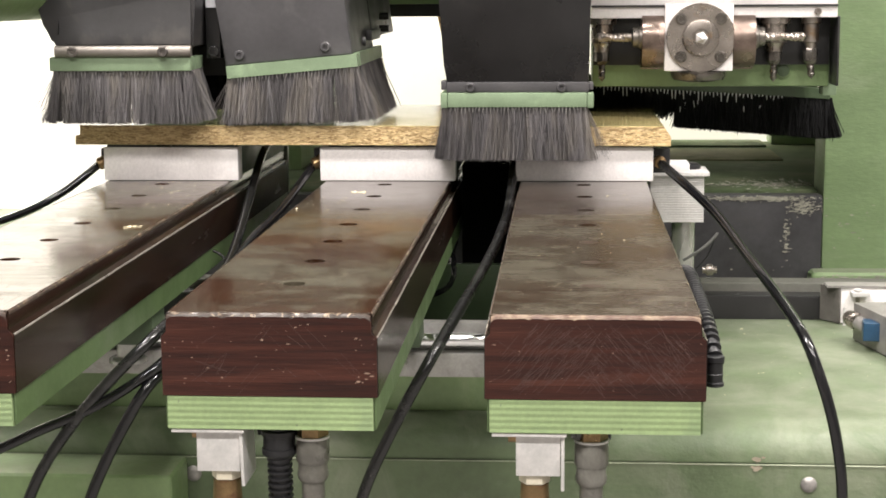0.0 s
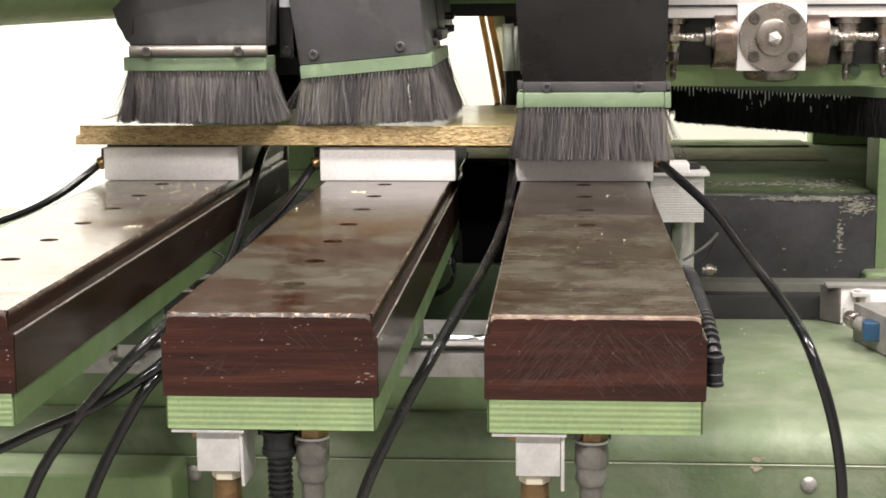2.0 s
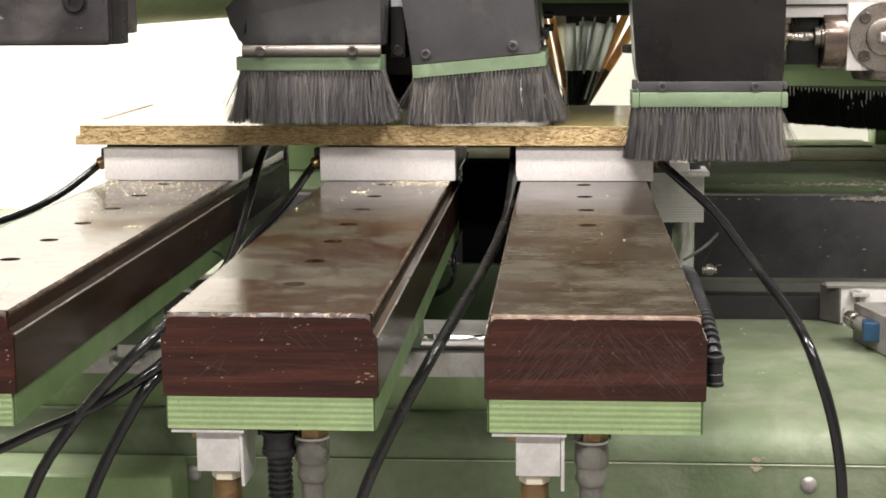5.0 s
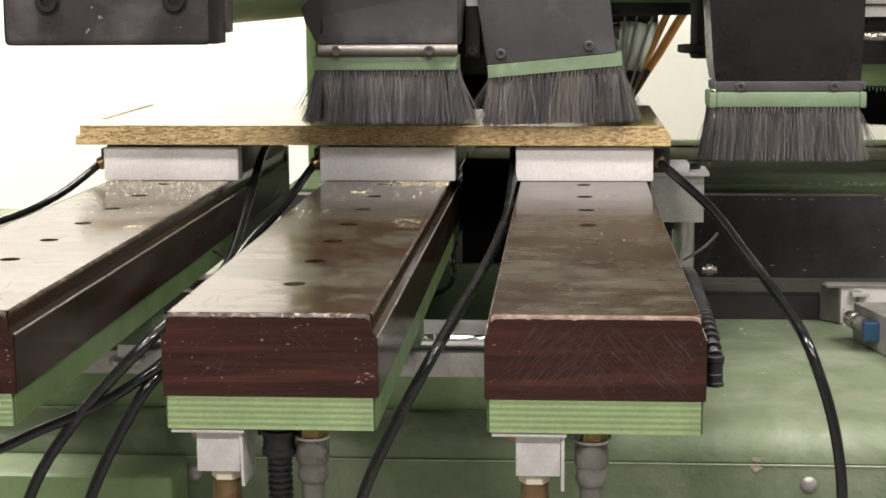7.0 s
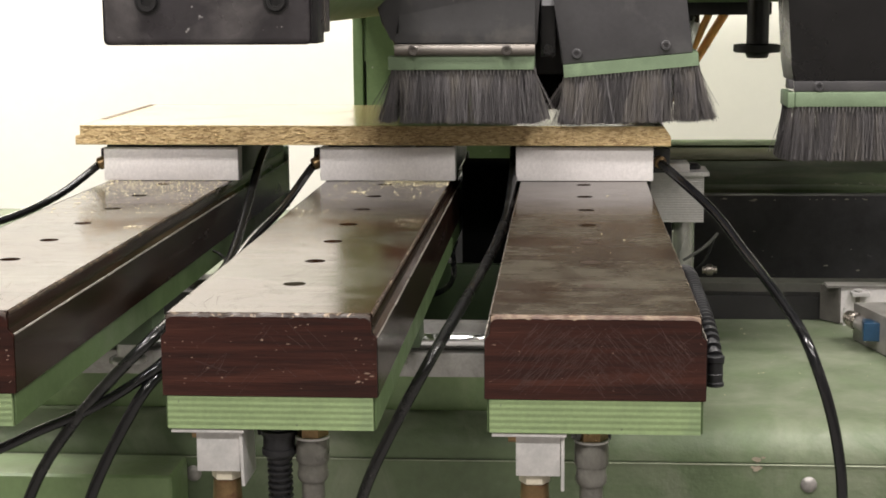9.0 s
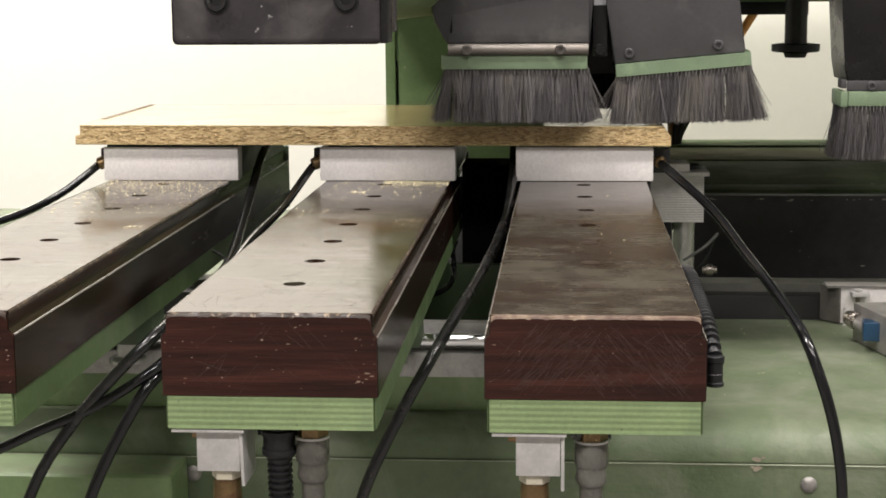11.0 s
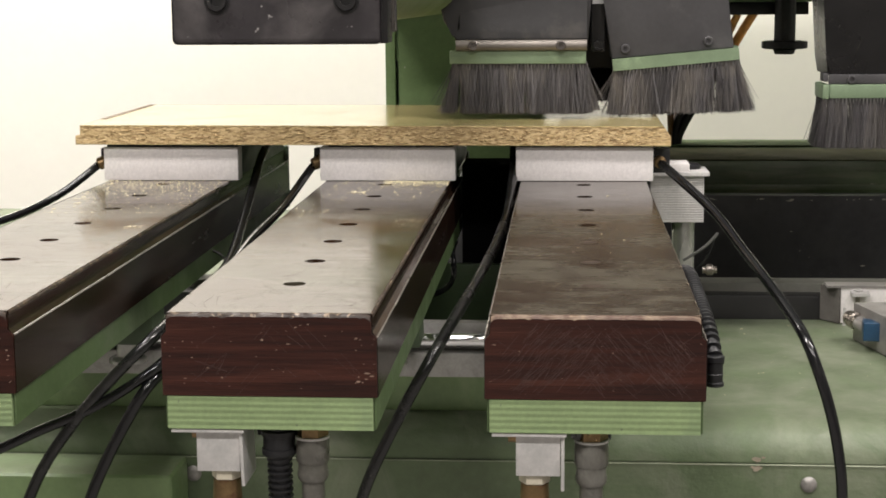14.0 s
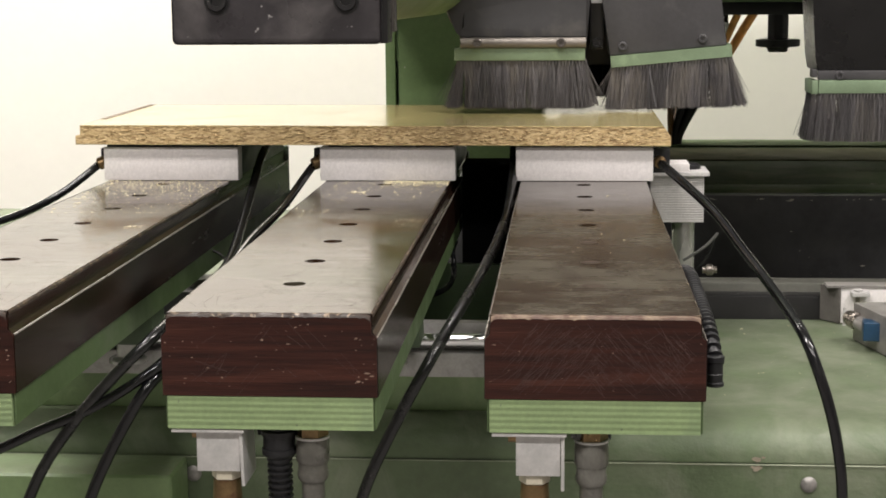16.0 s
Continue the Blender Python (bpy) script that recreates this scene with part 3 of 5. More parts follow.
    for i in range(46):
        cx, cz = xc + rnd.uniform(-0.069, 0.069), rnd.uniform(-0.054, -0.006)
        if rnd.random() < 0.35:
            cx = xc + rnd.choice((-1, 1)) * rnd.uniform(0.055, 0.0715)
        s = rnd.choice((0.0003, 0.0003, 0.0004, 0.0005, 0.0006, 0.0009)) * (0.6 if sawn > 100 else 1.15)
        k = rnd.randint(4, 6)
        a0 = rnd.uniform(0, 6)
        st = rnd.uniform(0.5, 3.0)
        bm.faces.new([bm.verts.new((cx + s * st * math.cos(a0 + 6.283 * q / k) * rnd.uniform(0.6, 1), -0.00025, max(-0.0565, cz + s * math.sin(a0 + 6.283 * q / k) * rnd.uniform(0.3, 1)))) for q in range(k)])
    part("end_chips", bm, M_CHIP, b, "pale chips in the end face", smooth=False, kind="stuff")
    bm = bmesh.new()
    for i in range(sawn):
        cx, cz = xc + rnd.uniform(-0.06, 0.06), rnd.uniform(-0.050, -0.010)
        ang = (0.85 if cx < xc else -0.8) + rnd.gauss(0, 0.16) + (rnd.choice((0, 1.6)) if rnd.random() < 0.25 else 0)
        ln = rnd.uniform(0.002, 0.013)
        d = Vector((math.cos(ang), 0, math.sin(ang))) * ln
        e = Vector((-math.sin(ang), 0, math.cos(ang))) * rnd.uniform(0.00004, 0.00013)
        p = Vector((cx, -0.00015, cz))
        v = [p - d - e, p + d - e, p + d + e, p - d + e]
        if all(abs(q.x - xc) < 0.0715 and -0.0565 < q.z < -0.004 for q in v):
            bm.faces.new([bm.verts.new(q) for q in v])
    part("end_scratches", bm, M_SCRATCH, b, "fine diagonal scratches", smooth=False, kind="stuff")
    # fine scuffs over the top, short arcs left by sliding boards
    bm = bmesh.new()
    for i in range(210):
        cx, cy = xc + rnd.uniform(-0.058, 0.064), 0.02 + 0.5 * rnd.random() ** 1.5
        a, bend, wd = rnd.gauss(0.9, 0.7), rnd.gauss(0, 4), rnd.uniform(0.00005, 0.00016)
        p = Vector((cx, cy, 0.0003))
        last = None
        for k in range(rnd.randint(4, 10)):
            d = Vector((math.cos(a), math.sin(a), 0))
            e = Vector((-d.y, d.x, 0)) * wd
            if abs(p.x - xc) > 0.067 or p.y < 0.006:
                break
            pair = (bm.verts.new(p - e), bm.verts.new(p + e))
            if last:
                bm.faces.new((last[0], pair[0], pair[1], last[1]))
            last = pair
            p = p + d * 0.004
            a += bend * 0.004
    part("top_scratches", bm, M_TOPMARK, b, "fine pale scuffs on the top", smooth=False, kind="stuff")
    for hy in plugs:
        part("hole_plug", rod((xc, hy, -0.006), (xc, hy, 0.0002), 0.0082), M_PLUG, b)
    # ribbed green profile under the beam
    prof = [(0.0, -0.0575)]
    for i in range(5):
        z = -0.0592 - i * 0.0042
        prof += [(0.0, z), (0.00022, z - 0.0009), (0.00022, z - 0.0017), (0.0, z - 0.0026)]
    prof += [(0.0, -0.0800), (0.002, -0.0806), (back, -0.0806), (back, -0.0575)]
    part("profile", extrude_x(prof, xc - 0.070, xc + 0.070), M_PROFILE, b, "ribbed light green profile under the beam")
    # thin plates added over both flanks, coloured darker as if in shade
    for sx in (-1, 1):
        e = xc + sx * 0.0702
        part("profile_flank_shade", box(min(e, e + sx * 0.0016), max(e, e + sx * 0.0016), 0.003, back, -0.0802, -0.0576, 0.0005, 1), M_PROFILESIDE, b, "thin green plate on the flank, darkened for the shade between beams")
    part("profile_plate", box(xc - 0.0685, xc - 0.0185, 0.001, 0.06, -0.0832, -0.0808, 0.0006), M_ALUDULL, b)
    # bracket, fittings
    bm = box(xc - 0.0525, xc - 0.0225, 0.006, 0.03, -0.1118, -0.0834, 0.0008)
    part("bracket", bm, M_ALUDULL, b, "small aluminium bracket")
    part("bracket_flange", box(xc - 0.0222, xc - 0.0198, 0.004, 0.045, -0.1215, -0.0834, 0.0006, turn=pose(0, 0, 0, 0, -2 if with_hose else 0, 0)), M_ALUDULL, b)
    cx = xc - 0.0345 if with_hose else xc - 0.040
    part("brass_nut", lathe((cx, 0.018, -0.1119), (0, 0, -1), [(0.0080, 0), (0.0080, 0.0070), (0.0094, 0.0078), (0.0098, 0.0140), (0.0106, 0.030), (0.0106, 0.05)], 24), M_BRASS, b, "tarnished brass fitting")
    part("nut_ring", lathe((cx, 0.018, -0.1121), (0, 0, -1), [(0.0098, 0), (0.0106, 0.0008), (0.0106, 0.0062), (0.0098, 0.0070)], 6), M_CREAMRING, b, "cream plastic ring nut")
    part("side_nipple", rod((xc - 0.052, 0.02, -0.088), (xc - 0.058, 0.02, -0.088), 0.004, n=14), M_BRASS, b)
    fx = xc + 0.0250 if with_hose else xc - 0.0015
    part("fitting_nut", lathe((fx, 0.022, -0.0808), (0, 0, -1), [(0.0112, 0), (0.0112, 0.0085), (0.0108, 0.009)], 6), M_BRASS, b, "brass hexagon nut")
    part("air_port", box(xc - 0.0150, xc + 0.0120, 0.03, 0.06, -0.0925, -0.0808, 0.001), M_MATT, b)
    part("washer", rod((fx, 0.022, -0.0895), (fx, 0.022, -0.0912), 0.0118), M_ALUDULL, b)
    part("hose_fitting", lathe((fx, 0.022, -0.0912), (0, 0, -1), [(0.0110, 0), (0.0116, 0.003), (0.0116, 0.0155), (0.0108, 0.0170), (0.0102, 0.0172), (0.0102, 0.0225), (0.0108, 0.0240), (0.0108, 0.0275), (0.0096, 0.0300), (0.0080, 0.0302), (0.008, 0.08)], 24), M_SMOKE, b, "smoky plastic hose fitting")
    if with_hose:
        hx = xc + 0.0022
        part("hose_collar", lathe((hx, 0.02, -0.0806), (0, 0, -1), [(0.0090, 0), (0.0090, 0.0042), (0.0124, 0.0048), (0.0124, 0.0080), (0.0112, 0.0084), (0.0112, 0.0170), (0.0122, 0.0174), (0.0122, 0.0212), (0.0092, 0.0240)], 12), M_MATT, b, "black plastic hose collar")
        part("ribbed_hose", hose([(hx, 0.02, -0.105), (hx + 0.0008, 0.02, -0.15), (hx + 0.004, 0.022, -0.2), (hx + 0.01, 0.04, -0.3)], 0.0070, 16, 0.0018, 0.0044), M_MATT, b, "black corrugated hose")
    else:
        part("side_plug", lathe((xc - 0.0155, 0.02, -0.0855), (1, 0, 0), [(0.003, 0), (0.003, 0.003), (0.0052, 0.004), (0.0052, 0.011)], 14), M_GREYPL, b)
    # hanger that clamps the beam to the guide shaft
    part("clamp_post", box(xc - 0.03, xc + 0.03, 0.475, 0.53, -0.152, -0.0806, 0.003), M_DKGREEN, b)
    part("clamp_plate", box(xc - 0.01, xc + 0.066, 0.395, 0.44, -0.1125, -0.0808, 0.002), M_DKGREEN, b)
    part("clamp_nut", lathe((xc + 0.0342, 0.42, -0.1127), (0, 0, -1), [(0.0118, 0), (0.0118, 0.0028), (0.0100, 0.0034), (0.0100, 0.0150), (0.0165, 0.0165), (0.0176, 0.0180), (0.0176, 0.0208)], 24), M_STEELBAR, b, "steel clamp nut")
    part("rear_housing", box(xc - 0.066, xc + w - 0.001, 0.768, back - 0.02, 0.0004, 0.0362, 0.002), M_DKGREEN, b, "dark green housing behind the stop block")
    part("rear_clip", box(xc + 0.045, xc + w + 0.012, back - 0.06, back - 0.022, 0.0165, 0.0366, 0.002), M_MATT, b)
    part("rear_cap", box(xc - w, xc + w, back + 0.0005, back + 0.012, -0.08, 0.004, 0.002), M_DKGREEN, b)
    return b


HOLES = [0.1088 + 0.1 * i for i in range(7)]
support_beam(-0.3875, 1.10, HOLES, [], "brown laminated support beam on light green profile, sawdust near its stop", True, 40, rear_mat=M_TOP)
support_beam(-0.1393, 1.03, HOLES, [], "glossy brown laminated support beam with open holes and chipped end", True, 26)
support_beam(0.0788, 1.03, HOLES, HOLES[:3], "worn brown laminated support beam, stained, its front holes filled", False, 300, M_TOPWORN, M_WORN)


# ---- stop blocks and pads ----
def stop_block(x0, x1, pads, fit, label):
    b = thing("stop_block", ((x0 + x1) / 2, 0.79, 0.0), label, "stop block", "aluminium blocks under the board")
    part("block", box(x0, x1, 0.7415, 0.766, 0.0003, 0.0378, 0.0009), M_ALU, b)
    for a, c in pads:
        part("rubber_pad", box(a, c, 0.7425, 0.766, 0.0379, 0.0403, 0.0004), M_MATT, b, "thin black rubber pad")
    if fit:
        sx = 1 if fit > (x0 + x1) / 2 else -1
        px = x1 if sx > 0 else x0
        if sx > 0:
            part("air_port", box(px + 0.0002, px + 0.020, 0.772, 0.79, 0.006, 0.033, 0.001), M_MATT, b, "black port block")
            part("air_fitting", lathe((px + 0.0088, 0.7718, 0.0185), (0, -1, 0), [(0.0072, 0), (0.0072, 0.003), (0.0062, 0.0035), (0.0066, 0.005), (0.0062, 0.010), (0.0045, 0.011)], 18), M_BRASS, b, "brass push-in air fitting")
        else:
            part("air_fitting", lathe((px + 0.001, 0.758, 0.022), (-1, -0.35, -0.45), [(0.0080, -0.002), (0.0080, 0.004), (0.0066, 0.0045), (0.0072, 0.006), (0.0072, 0.012), (0.0052, 0.0135)], 16), M_BRASS, b, "brass push-in air fitting")
            part("air_port", box(px - 0.011, px - 0.0002, 0.768, 0.784, 0.016, 0.034, 0.001), M_MATT, b, "black port block")
    return b


stop_block(-0.4620, -0.3085, ((-0.458, -0.40), (-0.384, -0.311)), -0.5, "milled aluminium stop block on the outer beam")
stop_block(-0.2153, -0.0637, ((-0.206, -0.155), (-0.108, -0.066)), -0.3, "milled aluminium stop block on the middle beam")
stop_block(0.0040, 0.1555, ((0.008, 0.060), (0.075, 0.150)), 0.3, "milled aluminium stop block beside the lifting cylinder")

# ---- the board ----
BOARD_TURN = pose(-0.159, 0.735, 0.0405, 0, 0.16, 0)
board = thing("chipboard_panel", (-0.159, 0.735, 0.0405), "cream faced chipboard panel with raw flaked edges on blocks", "board")
ORIGIN[board] = Vector((0, 0, 0))
bm = extrude_y([(-0.3275, 0.0010), (0.3330, 0.0010), (0.3330, 0.0105), (0.3320, 0.0118), (0.3258, 0.0204), (0.3250, 0.0210), (-0.3275, 0.0210)], 0.0, 0.315)
bm2 = box(-0.333, -0.3270, 0.0, 0.315, 0.0010, 0.0100, 0.0006, 1, bm)
part("core", bm2, M_CORE, board, "raw flaked chipboard core")
bm = box(-0.3275, 0.3252, -0.0003, 0.3153, 0.0211, 0.0219, 0.0002, 1)
part("top_face", bm, M_MELAMINE, board, "glossy cream melamine face")
bm = box(-0.333, 0.333, -0.0003, 0.3153, 0.0, 0.0009, 0.0002, 1)
part("bottom_face", bm, M_MELAMINE, board)
bm = box(-0.3277, -0.3205, 0.085, 0.3155, 0.0212, 0.0223, 0)
part("scorched_edge", bm, M_SCORCH, board, "brown line along one edge")
board.matrix_basis = BOARD_TURN
# ragged fibres along the cut edge
rnd = random.Random(5)
bm = bmesh.new()
for i in range(900):
    x, z = rnd.uniform(-0.325, 0.323), rnd.choice([rnd.uniform(0.002, 0.020)] * 3 + [0.0208, 0.0012])
    s = rnd.uniform(0.0008, 0.0032)
    c = Vector((x, -0.0004, z))
    a = rnd.uniform(-0.35, 0.35)
    d = Vector((math.cos(a) * s, 0, math.sin(a) * s))
    h = Vector((0, 0, rnd.uniform(0.0003, 0.0008)))
    o = Vector((0, -rnd.uniform(0.0002, 0.0009), 0))
    v = [bm.verts.new(p) for p in (c - d - h, c + d - h, c + d * 0.8 + h, c - d * 0.8 + h, c + o)]
    for k in range(4):
        bm.faces.new((v[k], v[(k + 1) % 4], v[4]))
part("flaked_rim", bm, M_CORE, board, "raised wood flakes", smooth=False, kind="stuff")


# ---- lifting cylinder beside the third beam ----
cyl = thing("lifting_cylinder", (0.192, 0.87, -0.2), "ribbed aluminium cylinder block on a steel post", "cylinder")
bm = bmesh.new()
for i in range(19):
    z = -0.0605 + i * 0.0029
    box(0.158, 0.2205, 0.845, 0.90, z, z + 0.0019, 0.0003, 1, bm)
part("ribs", bm, M_ALUDULL, cyl, "fine horizontal ribs", smooth=False)
part("block", box(0.1588, 0.2197, 0.846, 0.899, -0.0605, -0.0060, 0.0003, 1), M_ALUDULL, cyl)
part("cap_plate", box(0.150, 0.226, 0.84, 0.905, -0.0058, -0.0010, 0.0006), M_ALUDULL, cyl)
part("top_block", box(0.152, 0.203, 0.842, 0.89, -0.0008, 0.0085, 0.0008), M_ALU, cyl)
part("cap_bolt", lathe((0.205, 0.88, -0.001), (0, 0, 1), [(0.014, 0), (0.014, 0.004), (0.010, 0.007), (0.004, 0.0075)], 18), M_MATT, cyl)
part("barrel", rod((0.1985, 0.868, -0.2), (0.1985, 0.868, -0.061), 0.0136, n=32), M_STEELBAR, cyl, "polished steel barrel")
part("cable_gland", lathe((0.2205, 0.85, -0.118), (1, -0.1, 0.05), [(0.004, 0), (0.004, 0.004), (0.0065, 0.005), (0.0065, 0.012), (0.004, 0.013), (0.004, 0.017)], 14), M_STEEL, cyl)
part("sensor_wire", hose([(0.212, 0.84, -0.115), (0.222, 0.835, -0.108), (0.232, 0.835, -0.085), (0.2335, 0.835, -0.074)], 0.0011, 8), M_MATT, cyl)
part("loose_wire", hose([(0.197, 0.835, -0.104), (0.212, 0.83, -0.094), (0.226, 0.83, -0.085), (0.236, 0.83, -0.071)], 0.0018, 8), M_GREYPL, cyl)

# ---- corrugated hose beside the third beam ----
rh = thing("corrugated_hose", (0.162, 0.06, -0.066), "black corrugated hose with end sleeve beside a beam", "hose")
part("ribbed_tube", hose([(0.160, 0.55, -0.070), (0.159, 0.40, -0.042), (0.1590, 0.2632, -0.018), (0.159, 0.1811, -0.019), (0.1592, 0.1084, -0.0217), (0.1605, 0.0720, -0.0290), (0.1625, 0.0550, -0.0440)], 0.0040, 16, 0.0024, 0.0072), M_MATT, rh)
part("end_sleeve", lathe((0.1620, 0.0545, -0.0380), (0.02, -0.02, -1), [(0.0058, 0), (0.0070, 0.0008), (0.0070, 0.0040), (0.0060, 0.0046), (0.0058, 0.0125), (0.0064, 0.0130), (0.0058, 0.0140), (0.0058, 0.0185), (0.0065, 0.0190), (0.0065, 0.0215), (0.005, 0.022)], 20), M_MATT, rh)

# ---- side stop unit with blue cap ----
su = thing("stop_unit", (0.42, 0.9, -0.2), "aluminium stop unit with steel arm and blue cap on the bed", "stop unit")
PLAN = ((0.3979, 0.938), (0.60, 0.934), (0.60, 0.964), (0.3790, 0.964))
bm = bmesh.new()
foot = [bm.verts.new((x, y, -0.199)) for x, y in PLAN]
head = [bm.verts.new((x, y, -0.1545)) for x, y in PLAN]
for k in range(4):
    bm.faces.new((foot[k], foot[(k + 1) % 4], head[(k + 1) % 4], head[k]))
bm.faces.new(foot)
bm.faces.new(head)
bmesh.ops.bevel(bm, geom=bm.edges[:], offset=0.0008, segments=2, profile=0.6, affect="EDGES")
part("block", bm, M_ALU, su, "milled aluminium block")
lid = extrude_y([(0.3800, -0.1543), (0.60, -0.1543), (0.60, -0.1520), (0.3812, -0.1520)], 0.936, 0.964)
part("lid_plate", lid, M_STEELDULL, su, "dull steel plate over the block")
nx, ny = 0.809, 0.588
# plate laid over the left face to make that side look shaded
cheek = bmesh.new()
ends = [(PLAN[0][0] - 0.0004, PLAN[0][1] - 0.0006), (PLAN[3][0] - 0.0004, PLAN[3][1] - 0.0006)]
ends += [(x - 0.0030 * nx, y - 0.0030 * ny) for x, y in reversed(ends)]
low = [cheek.verts.new((x, y, -0.1985)) for x, y in ends]
top = [cheek.verts.new((x, y, -0.1546)) for x, y in ends]
for k in range(4):
    cheek.faces.new((low[k], low[(k + 1) % 4], top[(k + 1) % 4], top[k]))
cheek.faces.new(low)
cheek.faces.new(top)
part("block_side_shade", cheek, M_BLOCKSHADE, su, "dark plate added for the shaded side of the block", smooth=False)
part("lug", box(0.4085, 0.4300, 0.921, 0.9375, -0.1630, -0.1575, 0.0008), M_ALUDULL, su)
part("pin", rod((0.4165, 0.929, -0.199), (0.4165, 0.929, -0.1572), 0.0030, n=14), M_STEEL, su)
part("pin_head", lathe((0.4165, 0.929, -0.1571), (0, 0, 1), [(0.0045, 0), (0.0052, 0.0006), (0.0052, 0.0022), (0.003, 0.003)], 16), M_ALUDULL, su)
part("foot_pin", rod((0.401, 0.929, -0.2), (0.401, 0.929, -0.178), 0.0018, n=10), M_ALUDULL, su)
# the arm runs forward past the block
ux, uy = 0.2365, -0.9716
arm = bmesh.new()
rim = [(0.3966, 0.8440), (0.3966 + 0.20 * ux, 0.8440 + 0.20 * uy), (0.3966 + 0.20 * ux + 0.11, 0.8440 + 0.20 * uy + 0.03), (0.3966 + 0.11, 0.8440 + 0.012)]
low = [arm.verts.new((x, y, -0.1985)) for x, y in rim]
top = [arm.verts.new((x, y, -0.1545)) for x, y in rim]
for k in range(4):
    arm.faces.new((low[k], low[(k + 1) % 4], top[(k + 1) % 4], top[k]))
arm.faces.new(low)
arm.faces.new(top)
bmesh.ops.bevel(arm, geom=arm.edges[:], offset=0.0012, segments=2, profile=0.6, affect="EDGES")
part("arm", arm, M_STEELDULL, su, "grey steel arm")
raised = bmesh.new()
mid = Vector((0.3966 + 0.10 * ux + 0.058, 0.8440 + 0.10 * uy + 0.012, -0.1540))
ring = [raised.verts.new(mid + Vector((0.040 * math.cos(q * 0.3927) + 0.075 * ux * math.sin(q * 0.3927), 0.075 * uy * math.sin(q * 0.3927), 0.0))) for q in range(16)]
got = bmesh.ops.extrude_face_region(raised, geom=[raised.faces.new(ring)])
bmesh.ops.translate(raised, vec=(0, 0, 0.0016), verts=[v for v in got["geom"] if isinstance(v, bmesh.types.BMVert)])
part("arm_lid", raised, M_GREYPL, su, "grey raised lid")
part("collar", lathe((0.3950, 0.8285, -0.1725), (0.30, -0.95, -0.06), [(0.0088, -0.012), (0.0088, -0.0035), (0.0100, -0.003), (0.0100, -0.001), (0.0088, -0.0005), (0.0088, 0.0015), (0.0100, 0.002), (0.0100, 0.0045), (0.0085, 0.0055), (0.0080, 0.020)], 24), M_STEEL, su, "ringed steel collar")
part("plug_body", rod((0.3985, 0.816, -0.1735), (0.4055, 0.797, -0.1750), 0.0088, n=20, bevel=0.001), M_STEELDULL, su)
cap = part("blue_cap", box(0.3972, 0.4205, 0.774, 0.799, -0.1860, -0.1645, 0.0018, 3, turn=pose(0, 0, 0, 0, 0, -6)), M_BLUE, su, "blue plastic cap")
part("cap_rim", box(0.4188, 0.4206, 0.7722, 0.7745, -0.1845, -0.1665, 0.0006, 1), M_WHITE, cap, "pale worn rim")

# ---- hoses and cables ----
CABLES = [
    ("air_hose", [(-0.4700, 0.760, 0.0190), (-0.484, 0.745, 0.006), (-0.508, 0.73, -0.0130), (-0.545, 0.70, -0.032), (-0.60, 0.66, -0.047), (-0.70, 0.6, -0.06)], 0.0044, M_RUBBER, "black air hose from a stop block"),
    ("air_hose", [(-0.2980, 0.90, 0.031), (-0.2995, 0.85, 0.0223), (-0.2975, 0.80, 0.0063), (-0.2947, 0.72, -0.0259), (-0.2878, 0.62, -0.0514), (-0.2810, 0.52, -0.0640), (-0.2780, 0.36, -0.066),
                  (-0.2850, 0.25, -0.0735), (-0.3341, 0.25, -0.1228), (-0.3660, 0.25, -0.162), (-0.3915, 0.25, -0.2027), (-0.43, 0.26, -0.30)], 0.0050, M_GREYHOSE, "scuffed dark hose between two beams"),
    ("air_hose", [(-0.2200, 0.765, 0.0200), (-0.2256, 0.76, 0.0160), (-0.2440, 0.65, -0.0194), (-0.2606, 0.55, -0.0402), (-0.2700, 0.42, -0.070), (-0.2720, 0.28, -0.0900),
                  (-0.2990, 0.25, -0.111), (-0.3445, 0.25, -0.1377), (-0.3850, 0.25, -0.1540), (-0.4194, 0.25, -0.1708), (-0.50, 0.25, -0.20)], 0.0045, M_RUBBER, "black air hose between two beams"),
    ("air_hose", [(-0.262, 0.45, -0.088), (-0.270, 0.32, -0.098), (-0.2880, 0.25, -0.1117), (-0.3040, 0.25, -0.137), (-0.3214, 0.25, -0.1669), (-0.3350, 0.25, -0.195), (-0.3460, 0.25, -0.222), (-0.37, 0.26, -0.32)], 0.0050, M_RUBBER, "black hose hanging below the beams"),
    ("air_hose", [(0.0000, 0.82, 0.036), (0.0002, 0.80, 0.0308), (0.0012, 0.76, 0.0093), (0.0000, 0.735, 0.0010), (-0.0010, 0.69, -0.0147), (-0.0060, 0.60, -0.0333), (-0.0206, 0.48, -0.0564), (-0.0387, 0.36, -0.0761),
                  (-0.0567, 0.30, -0.1025), (-0.0760, 0.30, -0.138), (-0.0916, 0.30, -0.1679), (-0.117, 0.30, -0.2253), (-0.14, 0.31, -0.32)], 0.0052, M_GREYHOSE, "long scuffed black air hose between two beams"),
    ("air_hose", [(0.1640, 0.768, 0.0185), (0.1665, 0.755, 0.0170), (0.1824, 0.730, 0.0049), (0.2163, 0.66, -0.0230), (0.2360, 0.57, -0.0473), (0.2480, 0.49, -0.0609), (0.2635, 0.41, -0.0815),
                  (0.2725, 0.36, -0.0985), (0.2905, 0.35, -0.1511), (0.2995, 0.35, -0.1919), (0.3042, 0.35, -0.2342), (0.307, 0.36, -0.34)], 0.0050, M_RUBBER, "long black air hose arching down over the bed"),
]
